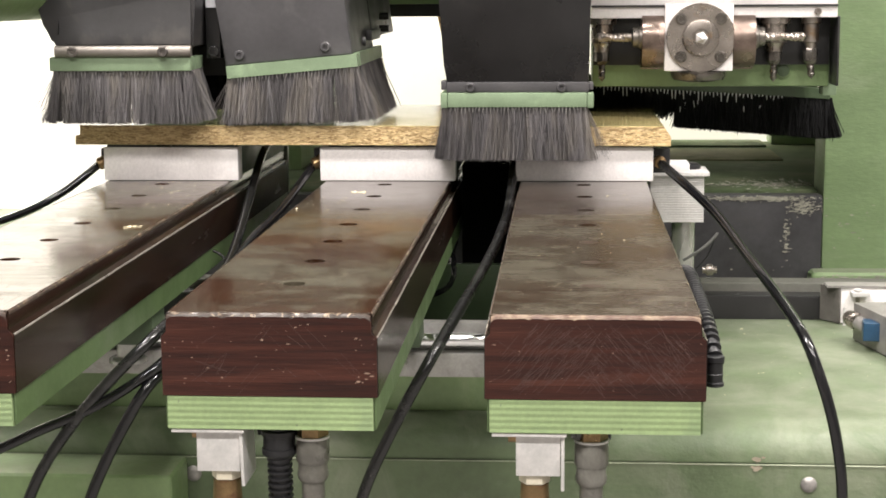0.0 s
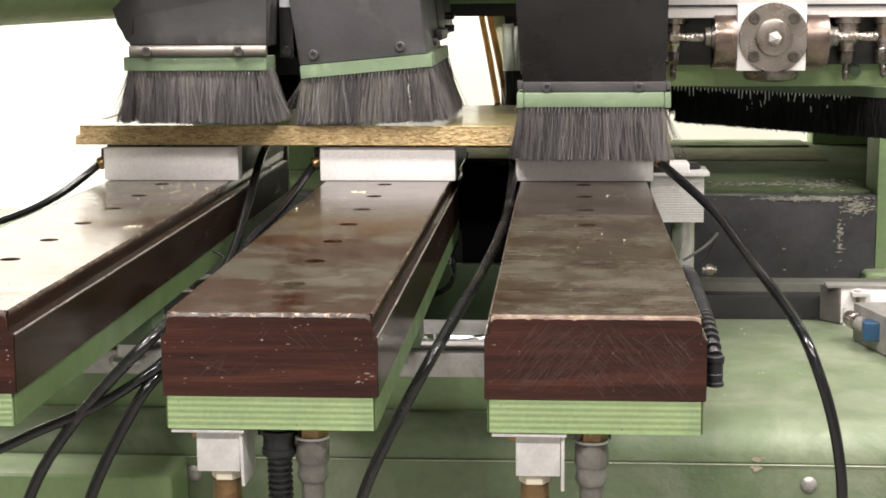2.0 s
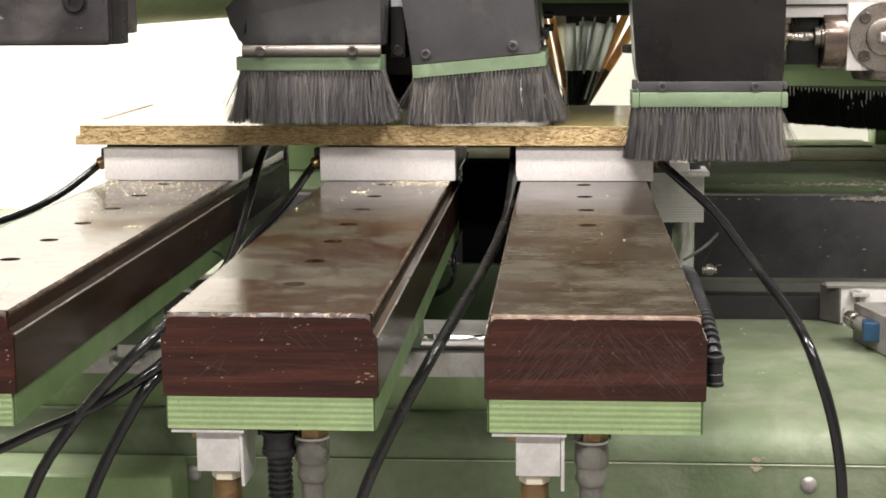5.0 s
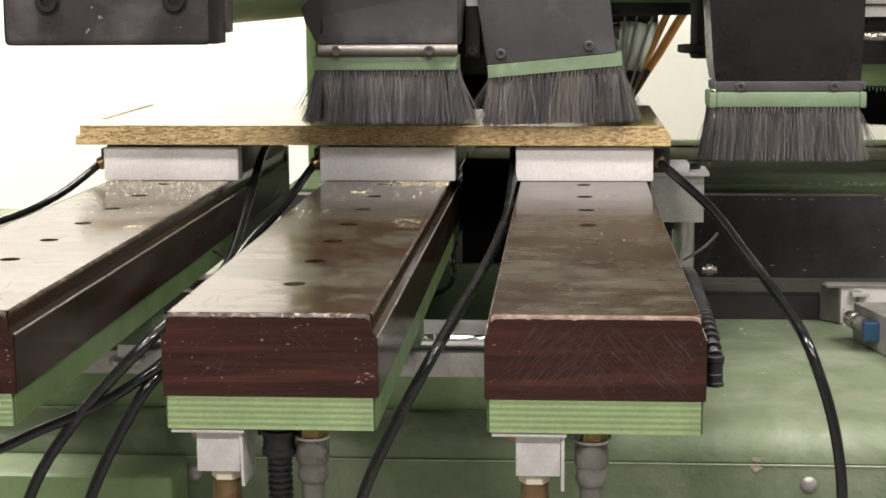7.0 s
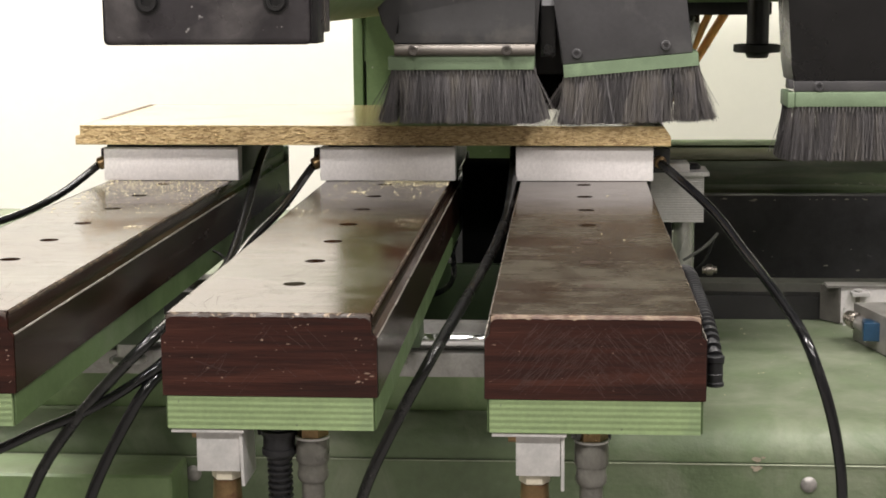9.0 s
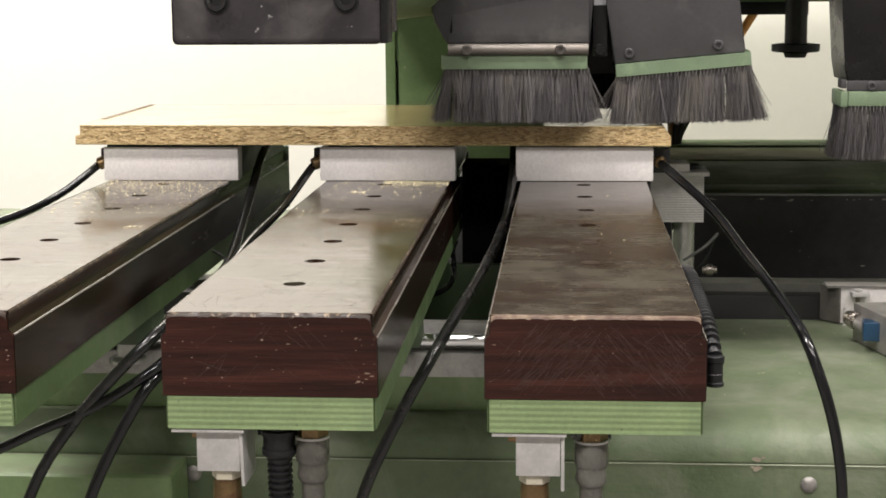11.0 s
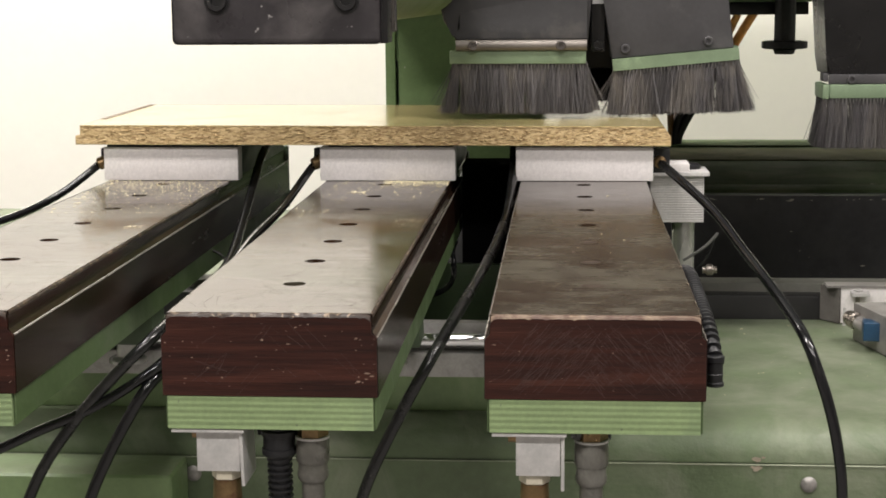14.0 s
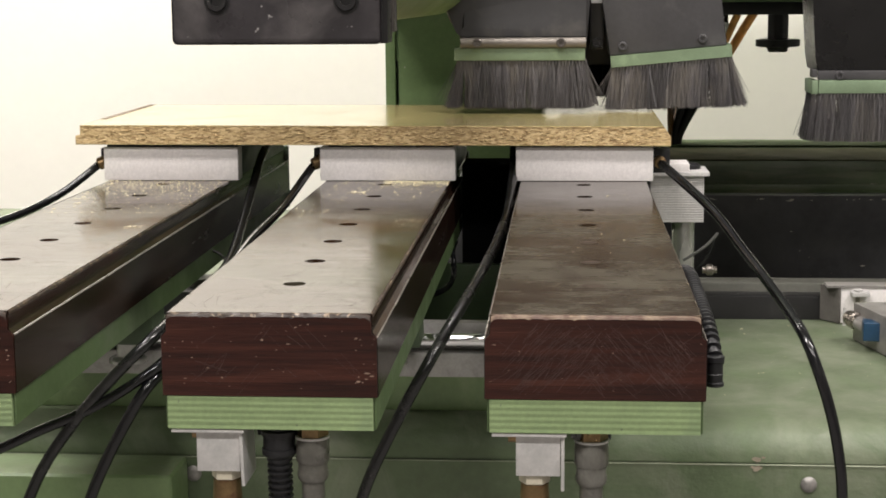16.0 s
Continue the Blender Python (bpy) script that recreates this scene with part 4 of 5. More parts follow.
for nm, pts, r, mt, lb in CABLES:
    solo(nm, hose(pts, r, 26), mt, pts[0], lb, "hose", "black air hoses")
solo("thin_wire", hose([(-0.0700, 0.83, -0.0830), (-0.0705, 0.77, -0.0860), (-0.0653, 0.76, -0.1000), (-0.0660, 0.76, -0.1160), (-0.0720, 0.76, -0.1270), (-0.0920, 0.76, -0.1328)], 0.0034, 10), M_RUBBER, (-0.070, 0.83, -0.083), "thin black wire looping beside a beam", "wire")
solo("thin_wire", hose([(-0.313, 0.62, -0.060), (-0.303, 0.62, -0.063), (-0.296, 0.61, -0.072)], 0.0016, 8), M_GREYHOSE, (-0.313, 0.62, -0.060), "thin grey wire beside a beam", "wire")


# ---- brushes ----
def bristles(x0, x1, y0, y1, top0, top1, low0, low1, seed, tufts, per, flare=0.012, curl=0.0035, radius=0.00027, stray=26):
    """Tufts of stiff hairs hung from a strip; top and low edges slope from x0 to x1."""
    rng = random.Random(seed)
    vs, fs = [], []

    def strand(p0, p1, bend, r):
        base = len(vs)
        d = (p1 - p0)
        s = Vector((1, 0, 0))
        u = Vector((0, 1, 0))
        for k in range(4):
            f = k / 3
            c = p0 + d * f + bend * (f * f)
            rr = r * (1 - 0.35 * f)
            for j in range(3):
                a = 2 * math.pi * j / 3 + base
                vs.append(c + s * (rr * math.cos(a)) + u * (rr * math.sin(a)))
        for k in range(3):
            for j in range(3):
                i0, i1 = base + 3 * k + j, base + 3 * k + (j + 1) % 3
                fs.append((i0, i1, i1 + 3, i0 + 3))

    for i in range(tufts):
        f = (i + 0.5) / tufts
        lean = rng.gauss(0, 0.0042)
        for row in range(3):
            yy = y0 + (y1 - y0) * (row + 0.5) / 3
            for _ in range(per):
                px = x0 + (x1 - x0) * f + rng.gauss(0, 0.0013)
                top = top0 + (top1 - top0) * f
                low = low0 + (low1 - low0) * f + rng.gauss(0, 0.0012) + abs(rng.gauss(0, 0.001))
                side = (f - 0.5) * 2
                dx = lean + rng.gauss(0, 0.0028) + flare * side * abs(side) ** 3 * (0.6 + 0.6 * rng.random())
                dy = rng.gauss(0, 0.004) + (row - 1) * 0.003
                strand(Vector((px, yy + rng.gauss(0, 0.0006), top)), Vector((px + dx, yy + dy, low)),
                       Vector((rng.gauss(0, curl), rng.gauss(0, curl * 0.6), 0)), radius * rng.uniform(0.8, 1.35))
    # a few stray hairs at the ends
    for _ in range(stray):
        sd = rng.choice((-1, 1))
        px = x0 if sd < 0 else x1
        top = top0 if sd < 0 else top1
        low = low0 if sd < 0 else low1
        strand(Vector((px, (y0 + y1) / 2, top)), Vector((px + sd * rng.uniform(0.008, 0.024), (y0 + y1) / 2 + rng.gauss(0, 0.004), low + rng.uniform(0.001, 0.02))),
               Vector((sd * rng.uniform(0, 0.005), 0, 0)), radius)
    bm = bmesh.new()
    bv = [bm.verts.new(v) for v in vs]
    for q in fs:
        bm.faces.new([bv[i] for i in q])
    return bm


def side_bristles(x, y0, y1, top, low, seed, lean, tufts=12, per=9):
    rng = random.Random(seed)
    bm = bmesh.new()
    for i in range(tufts):
        yy = y0 + (y1 - y0) * (i + 0.5) / tufts
        for _ in range(per):
            a = Vector((x + rng.gauss(0, 0.0012), yy + rng.gauss(0, 0.001), top))
            b = Vector((x + lean * rng.uniform(0.5, 1.2) + rng.gauss(0, 0.003), yy + rng.gauss(0, 0.003), low + abs(rng.gauss(0, 0.0015))))
            r = 0.00036
            va = [bm.verts.new(a + Vector((r * math.cos(k * 2.1), r * math.sin(k * 2.1), 0))) for k in range(3)]
            vb = [bm.verts.new(b + Vector((r * math.cos(k * 2.1), r * math.sin(k * 2.1), 0))) for k in range(3)]
            for k in range(3):
                bm.faces.new((va[k], va[(k + 1) % 3], vb[(k + 1) % 3], vb[k]))
    return bm


def hood_sheet(front, y0, y1, parent, name, mat, label):
    """A folded sheet hood: its (x, z) front outline carried back in depth."""
    bm = extrude_y(front, y0, y1)
    es = [e for e in bm.edges if abs(e.verts[0].co.y - e.verts[1].co.y) > 1e-5 or max(v.co.y for v in e.verts) < y0 + 1e-5]
    bmesh.ops.bevel(bm, geom=es, offset=0.0025, segments=3, profile=0.6, affect="EDGES")
    return part(name, bm, mat, parent, label)


# ---- machining heads that ride together ----
HEAD = thing("machining_head", (-0.1, 0.9, 0.2), "black hooded machining heads with brush skirts and boring spindles", "machining head")

# first hood
curve = [(-0.5200, 0.40), (-0.5190, 0.215), (-0.5170, 0.1960), (-0.5123, 0.1757), (-0.5060, 0.1660), (-0.5005, 0.1600), (-0.4985, 0.1520),
         (-0.3455, 0.1515), (-0.3445, 0.1700), (-0.3420, 0.2020), (-0.3400, 0.40)]
hood_sheet(curve, 0.6995, 0.80, HEAD, "dust_hood", M_HOOD, "glossy black sheet metal dust hood")
flare = extrude_x([(0.6994, 0.2120), (0.6972, 0.1780), (0.6950, 0.1620), (0.6945, 0.1545), (0.6994, 0.1540)], -0.4972, -0.3470)
for v in flare.verts:
    if v.co.z > 0.17 and v.co.x < -0.42:
        v.co.x, v.co.z = v.co.x + 0.004, v.co.z - 0.028 * (v.co.z - 0.154) / 0.058
part("hood_fold", flare, M_HOOD, HEAD, "flared lower edge of the sheet")


def roots(xa, xb, y, za, zb, n, seed):
    """Pale tuft roots in a row under a brush strip."""
    rng = random.Random(seed)
    bm = bmesh.new()
    for i in range(n):
        f = (i + 0.5) / n
        x, z = xa + (xb - xa) * f, za + (zb - za) * f
        rod((x, y, z), (x + rng.gauss(0, 0.0006), y - 0.0002, z - rng.uniform(0.003, 0.008)), 0.0009, 0.0004, n=6, bm=bm)
    return bm


roll = [(0.6945 - 0.0050 * math.sin(q * math.pi / 10), 0.1470 + 0.0063 * math.cos(q * math.pi / 10)) for q in range(11)]
part("hood_flange", extrude_x(roll + [(0.6990, 0.1407), (0.6990, 0.1533)], -0.4975, -0.3470), M_ROLLED, HEAD, "rolled bare metal flange")
b1 = part("brush_strip", box(-0.5050, -0.3480, 0.6945, 0.7130, 0.1257, 0.1408, 0.0012), M_HOLDER, HEAD, "green brush strip")
part("brush_hair", bristles(-0.5005, -0.3480, 0.6965, 0.7115, 0.127, 0.1265, 0.0690, 0.0685, 11, 40, 52, 0.006), M_BRISTLE, b1, "dusty grey bristles", kind="stuff")
part("root_fringe", roots(-0.4995, -0.3490, 0.6962, 0.1262, 0.1257, 38, 1), M_TUFT, b1, kind="stuff")
part("strip_end", box(-0.3560, -0.3478, 0.7135, 0.755, 0.1262, 0.1405, 0.001), M_HOLDER, b1)
part("side_hair", side_bristles(-0.3500, 0.7135, 0.755, 0.127, 0.069, 12, 0.012), M_BRISTLE, b1, kind="stuff")
part("side_hair", side_bristles(-0.5000, 0.712, 0.78, 0.127, 0.069, 13, -0.004), M_BRISTLE_DARK, b1, kind="stuff")
for sx in (-0.4771, -0.3770):
    socket_screw(sx, 0.6900, 0.1469, 0.0058, HEAD, M_FLANGE)
part("side_bracket", box(-0.3415, -0.3255, 0.745, 0.79, 0.137, 0.40, 0.001), M_BLACK, HEAD, "black side bracket")
part("bracket_label", box(-0.3405, -0.3260, 0.7435, 0.7449, 0.193, 0.215, 0.0003), M_WHITE, HEAD, "plain white label")
socket_screw(-0.3330, 0.7445, 0.1445, 0.0065, HEAD, M_BLACK)
part("inner_skirt", bristles(-0.375, -0.285, 0.83, 0.848, 0.150, 0.150, 0.0745, 0.0745, 14, 26, 34, 0.003, 0.003, 0.0006, 0), M_BRISTLE_DARK, HEAD, "black inner bristles", kind="stuff")
part("inner_plate", box(-0.50, -0.20, 0.80, 0.84, 0.115, 0.40, 0.002), M_BLACK, HEAD)

# second hood, hung at a slant
SL = math.atan2(0.0131, 0.1462)


def slant(u, w):
    """A place on the slanted hood: u along its strip, w up from the strip's upper edge."""
    return (-0.3169 + u * math.cos(SL) - w * math.sin(SL), 0.1288 + u * math.sin(SL) + w * math.cos(SL))


hood_sheet([slant(-0.006, 0.27), slant(-0.0045, 0.07), slant(-0.001, 0.0), slant(0.1415, 0.0), slant(0.1385, 0.07), slant(0.135, 0.27)], 0.7340, 0.93, HEAD, "dust_hood", M_GREYHOOD, "grey sheet metal dust hood at a slant")
hood_sheet([slant(0.05, 0.27), slant(0.05, 0.012), slant(0.142, 0.012), slant(0.140, 0.07), slant(0.136, 0.27)], 0.9310, 1.17, HEAD, "hood_rear", M_BLACK, "black rear part of the hood")
part("side_latch", box(-0.1765, -0.1690, 0.86, 0.95, 0.152, 0.164, 0.001), M_BLACK, HEAD)
part("side_screw", lathe((-0.1775, 0.84, 0.152), (1, 0, 0), [(0.0055, 0), (0.0055, 0.004), (0.003, 0.0045)], 16), M_GREYHOOD, HEAD)
for zz in (0.1625, 0.178):
    part("latch_stud", rod((-0.176, 1.0, zz), (-0.1640, 1.0, zz), 0.0045, n=12), M_BLACK, HEAD)
pts = [slant(0.0, 0.0), slant(0.1465, 0.0), slant(0.1465, -0.0138), slant(0.0, -0.0138)]
b2 = part("brush_strip", extrude_y(pts, 0.7300, 0.7480), M_HOLDER, HEAD, "slanted green brush strip")
pts = [slant(0.1400, 0.001), slant(0.1475, 0.001), slant(0.1475, -0.0135), slant(0.1400, -0.0135)]
part("strip_end", extrude_y(pts, 0.7485, 0.965), M_HOLDER, b2)
p0, p1 = slant(0.002, -0.012), slant(0.145, -0.012)
part("brush_hair", bristles(p0[0], p1[0], 0.7315, 0.7465, p0[1], p1[1], 0.0640, 0.0680, 21, 38, 52, 0.010), M_BRISTLE, b2, "dusty grey bristles", kind="stuff")
part("side_hair", side_bristles(p1[0] + 0.001, 0.750, 0.96, p1[1] - 0.002, 0.0670, 22, 0.017, 34, 16), M_BRISTLE, b2, kind="stuff")
part("root_fringe", roots(p0[0], p1[0], 0.7312, p0[1] - 0.0015, p1[1] - 0.0015, 36, 2), M_TUFT, b2, kind="stuff")
for u in (0.0158, 0.1125):
    sx, sz = slant(u, 0.0108)
    socket_screw(sx, 0.7338, sz, 0.0056, HEAD, M_GREYHOOD)

# third hood, lowest
hood_sheet([(-0.0800, 0.40), (-0.0785, 0.20), (-0.0735, 0.130), (-0.0700, 0.1105), (0.0835, 0.1105), (0.0840, 0.130), (0.0852, 0.20), (0.0852, 0.40)], 0.7130, 0.80, HEAD, "dust_hood", M_HOODDARK, "tall black dust hood")
part("hood_flange", box(-0.0705, 0.0835, 0.7095, 0.7128, 0.1008, 0.1118, 0.0012), M_GREYHOOD, HEAD)
part("flange_lug", box(-0.0765, -0.0706, 0.711, 0.735, 0.1035, 0.113, 0.001), M_GREYHOOD, HEAD)
part("flange_lug", box(0.0836, 0.0885, 0.711, 0.735, 0.1030, 0.111, 0.001), M_GREYHOOD, HEAD)
b3 = part("brush_strip", box(-0.0690, 0.0815, 0.7075, 0.7250, 0.0845, 0.1003, 0.0012), M_HOLDER, HEAD, "green brush strip")
for a, c, deep in ((-0.0770, -0.0691, 0.770), (0.0816, 0.0890, 0.7305)):
    part("strip_end", box(a, c, 0.7085, deep, 0.0835, 0.1003, 0.0018), M_HOLDER, b3)
part("brush_hair", bristles(-0.0680, 0.0815, 0.7090, 0.7240, 0.0865, 0.0860, 0.0275, 0.0270, 31, 40, 52, 0.005), M_BRISTLE, b3, "dusty grey bristles", kind="stuff")
part("root_fringe", roots(-0.0675, 0.0810, 0.7088, 0.0850, 0.0848, 38, 3), M_TUFT, b3, kind="stuff")
part("side_hair", side_bristles(-0.0730, 0.710, 0.7680, 0.0850, 0.0275, 32, -0.006, 19, 24), M_BRISTLE, b3, kind="stuff")
for sx in (-0.0446, 0.0543):
    socket_screw(sx, 0.7095, 0.1060, 0.0052, HEAD, M_GREYHOOD)

# boring unit
DY = 0.842
part("unit_body", box(0.09, 0.368, 0.895, 0.99, 0.095, 0.40, 0.003), M_GREEN, HEAD, "green boring unit housing")
part("top_bar", box(0.088, 0.3690, 0.853, 0.893, 0.1765, 0.25, 0.0012), M_ALU, HEAD, "aluminium bar over the spindles")
part("bar_slot", box(0.088, 0.3690, 0.8505, 0.8528, 0.1890, 0.1915, 0.0), M_BLACK, HEAD)
socket_screw(0.3465, 0.8515, 0.1835, 0.004, HEAD, M_STEEL)
part("dark_recess", box(0.091, 0.366, 0.884, 0.8945, 0.121, 0.176, 0.001), M_BLACK, HEAD)
part("end_plate", box(0.3692, 0.3715, 0.848, 0.93, 0.098, 0.178, 0.0006), M_BLACK, HEAD)
block = part("spindle_block", box(0.1720, 0.2500, DY, 0.884, 0.1161, 0.1925, 0.0012), M_ALU, HEAD, "bright aluminium spindle block")
part("disc", lathe((0.2129, DY, 0.1541), (0, -1, 0), [(0.0395, 0), (0.0395, 0.003), (0.0388, 0.004), (0.0215, 0.004), (0.0205, 0.0075), (0.0195, 0.008), (0.0105, 0.008), (0.010, 0.005), (0.0075, 0.005)], 48), M_STEEL, block, "round steel flange")
for ax in (-1, 1):
    for az in (-1, 1):
        part("cap_screw", lathe((0.2129 + ax * 0.0225, DY - 0.004, 0.1541 + az * 0.0215), (0, -1, 0), [(0.0066, 0), (0.0066, 0.0018), (0.0058, 0.0026), (0.0036, 0.0026), (0.0033, 0.0008), (0.0006, 0.0008)], 18), M_DARKSTEEL, block)
part("drill_bit", lathe((0.2129, DY - 0.004, 0.1541), (0, -1, 0), [(0.0072, 0), (0.0072, 0.012), (0.0058, 0.0125), (0.0052, 0.018), (0.003, 0.024), (0.0006, 0.027)], 5), M_ALU, block, "bright drill tip")
for a, c in ((0.1461, 0.1718), (0.2502, 0.2760)):
    part("side_housing", rod((a, 0.868, 0.1510), (c, 0.868, 0.1510), 0.0322, n=40, bevel=0.001), M_COPPER, HEAD, "round coppery steel housing")
    part("housing_plate", box(min(a, c), max(a, c), 0.87, 0.893, 0.117, 0.188, 0.001), M_COPPER, HEAD)
def twist_bit(base, axis, r, length, tip, turns=1.6):
    """A drill bit: two flutes wound about its length, with a pointed tip."""
    bm = bmesh.new()
    m = Matrix.Translation(base) @ Vector(axis).normalized().to_track_quat("Z", "Y").to_matrix().to_4x4()
    rings, n, steps = [], 12, 28
    for i in range(steps + 1):
        f = i / steps
        grow = 1.0 if f * length < length - tip else max(0.06, (length - f * length) / tip)
        ring = []
        for k in range(n):
            q = 2 * math.pi * k / n
            rr = r * grow * (0.80 + 0.20 * abs(math.cos(q)))
            w = q + 2 * math.pi * turns * f
            ring.append(bm.verts.new(m @ Vector((rr * math.cos(w), rr * math.sin(w), f * length))))
        rings.append(ring)
    for p, q in zip(rings, rings[1:]):
        for k in range(n):
            bm.faces.new((p[k], p[(k + 1) % n], q[(k + 1) % n], q[k]))
    bm.faces.new(rings[0])
    bm.faces.new(rings[-1])
    return bm


for sx, a, ln in ((-1, 0.1460, 0.046), (1, 0.2762, 0.050)):
    part("side_chuck", lathe((a, 0.852, 0.1545), (sx, 0, 0), [(0.0135, 0), (0.0135, 0.003), (0.0115, 0.004), (0.0115, 0.010), (0.0068, 0.012)], 18), M_DARKSTEEL, HEAD)
    part("side_drill", twist_bit((a + sx * 0.009, 0.850, 0.1545), (sx, 0, 0), 0.0054, ln, 0.004, 0.9), M_STEEL, HEAD, "horizontal drill bit")
for sx, k, low in ((0.1010, 0.90, 0.102), (0.3002, 1.0, 0.1015), (0.3422, 0.62, 0.1045)):
    spindle = part("spindle", lathe((sx, 0.872, 0.177), (0, 0, -1), [(0.0185 * k, 0), (0.0185 * k, 0.0075), (0.0145 * k, 0.0085), (0.0145 * k, 0.0290), (0.0125 * k, 0.0300), (0.0100 * k, 0.0345), (0.0100 * k, 0.040)], 24), M_STEEL, HEAD, "vertical steel spindle")
    part("chuck", lathe((sx, 0.872, 0.1405), (0, 0, -1), [(0.0075, 0), (0.0088, 0.002), (0.0088, 0.014), (0.0052, 0.018)], 8), M_DARKSTEEL, spindle)
    part("drill", twist_bit((sx, 0.872, 0.1235), (0.10 if k < 0.8 else 0, 0, -1), 0.0044, 0.1235 - low, 0.005, 1.2), M_DARKSTEEL, spindle, "fluted drill bit")
part("depth_stop", lathe((0.3140, 0.8925, 0.114), (0, -1, 0), [(0.0075, 0), (0.0075, 0.003), (0.004, 0.004)], 16), M_DKGREEN, HEAD)
part("lower_yoke", lathe((0.2129, 0.862, 0.1155), (0, 0, -1), [(0.032, 0), (0.032, 0.004), (0.029, 0.010), (0.014, 0.0125)], 28), M_DARKSTEEL, HEAD, "rounded yoke under the spindle block")
# the rear skirt: hairs pressed back by the board, tuft by tuft, and hanging free beside it
def skirt_top(x):
    return 0.0913 - 0.0600 * (x - 0.0933)


def skirt_low(x):
    return 0.0470 - 0.0785 * (x - 0.0933)


part("rear_strip", extrude_y([(0.08, skirt_top(0.08) - 0.001), (0.387, skirt_top(0.387) - 0.001), (0.387, skirt_top(0.387) + 0.012), (0.08, skirt_top(0.08) + 0.012)], 1.000, 1.014), M_DKGREEN, HEAD)
PRESSED = []
for k in range(7):
    xa = 0.0850 + 0.0166 * k
    xb = xa + 0.0160
    za, zb = skirt_top(xa), skirt_top(xb)
    la, lb = skirt_low(xa), skirt_low(xb)
    bm = bristles(xa, xb, 1.001, 1.013, za, zb, la, lb, 400 + k, 7, 40, 0.0, 0.0022, 0.0006, 0)
    extrude_y([(xa, za), (xb, zb), (xb + 0.0006, lb + 0.006), (xa - 0.0006, la + 0.006)], 1.0058, 1.0086, bm)
    pivot = Vector(((xa + xb) / 2, 1.007, (za + zb) / 2))
    bmesh.ops.translate(bm, vec=ORIGIN[HEAD] - pivot, verts=bm.verts[:])
    PRESSED.append((part("skirt_tuft", bm, M_BRISTLE_DARK, HEAD, "black rear bristles", kind="stuff"), pivot - ORIGIN[HEAD], (xa + xb) / 2))
bm = bristles(0.2015, 0.3880, 1.001, 1.013, skirt_top(0.2015), skirt_top(0.388), skirt_low(0.2015), skirt_low(0.388), 42, 80, 46, 0.003, 0.0025, 0.0006, 2)
extrude_y([(0.2020, skirt_top(0.202)), (0.3870, skirt_top(0.387)), (0.3900, skirt_low(0.39) + 0.005), (0.2010, skirt_low(0.201) + 0.005)], 1.0058, 1.0086, bm)
part("rear_skirt", bm, M_BRISTLE_DARK, HEAD, "packed black rear bristles", kind="stuff")
bm = bmesh.new()
rnd = random.Random(44)
for i in range(52):
    x = 0.088 + 0.0047 * i
    z = skirt_top(x) - 0.001
    fade = 1.0 if x < 0.29 else 0.5
    rod((x, 0.9995, z), (x + rnd.gauss(0, 0.0006), 0.9990, z - fade * rnd.choice((0.003, 0.004, 0.005, 0.006, 0.011))), 0.0009, 0.0005, n=6, bm=bm)
for i in range(16):
    x = rnd.uniform(0.2, 0.36)
    z = rnd.uniform(skirt_low(x) + 0.004, skirt_top(x) - 0.012)
    rod((x, 0.9985, z), (x + rnd.gauss(0, 0.001), 0.9985, z - rnd.uniform(0.003, 0.009)), 0.0006, n=5, bm=bm)
part("root_fringe", bm, M_ROOT, HEAD, "pale bristle roots", kind="stuff")
part("skirt_bracket", box(0.362, 0.378, 0.90, 0.93, 0.084, 0.126, 0.001), M_HOLDER, HEAD)

# shaft with flange
peg = part("plunger", lathe((-0.0297, 1.405, 0.40), (0, 0, -1), [(0.0185, 0), (0.0185, 0.198), (0.0165, 0.20), (0.0165, 0.274)], 28), M_BLACK, HEAD, "dark plunger with a flange")
part("flange", lathe((-0.0297, 1.405, 0.1265), (0, 0, -1), [(0.028, 0), (0.0355, 0.001), (0.0355, 0.011), (0.032, 0.0125), (0.018, 0.0135), (0.016, 0.0175), (0.016, 0.019), (0.0145, 0.0208)], 28), M_BLACK, peg)
part("rear_carrier", box(-0.50, 0.36, 0.80, 1.54, 0.30, 0.70, 0.003), M_DKGREEN, HEAD)

# ---- travelling gantry ----
def scuffs(spots, seed):
    """Flat irregular flakes of bared primer; each spot: centre, half sizes, the axis it faces, how many."""
    rng = random.Random(seed)
    bm = bmesh.new()
    for (cx, cy, cz), (hx, hy, hz), face, n in spots:
        for _ in range(n):
            p = Vector((cx + rng.gauss(0, 0.45) * hx, cy + rng.gauss(0, 0.45) * hy, cz + rng.gauss(0, 0.45) * hz))
            s = rng.choice((0.0003, 0.0005, 0.0007, 0.0010, 0.0016))
            p += Vector((0, -rng.uniform(0, 0.0009), 0)) if face == "y" else Vector((0, 0, rng.uniform(0, 0.0009)))
            st = rng.uniform(1.0, 4.5)
            k = rng.randint(5, 8)
            a0 = rng.uniform(0, 6.28)
            vs = []
            for q in range(k):
                u, w = s * st * math.cos(a0 + 6.283 * q / k) * rng.uniform(0.4, 1), s * math.sin(a0 + 6.283 * q / k) * rng.uniform(0.4, 1)
                vs.append(bm.verts.new(p + (Vector((u, 0, w)) if face == "y" else Vector((u, w * 3, 0)))))
            bm.faces.new(vs)
    return bm


GANTRY = thing("gantry", (-0.1, 1.9, -0.25), "green travelling gantry with column, arm and black guide rail", "gantry")
part("column", box(-0.6645, -0.41, 1.795, 2.25, -0.107, 0.75, 0.004), M_GREEN, GANTRY, "green gantry column")
part("column_flange", box(-0.6865, -0.6690, 1.79, 2.2, -0.107, 0.75, 0.002), M_GREEN, GANTRY)
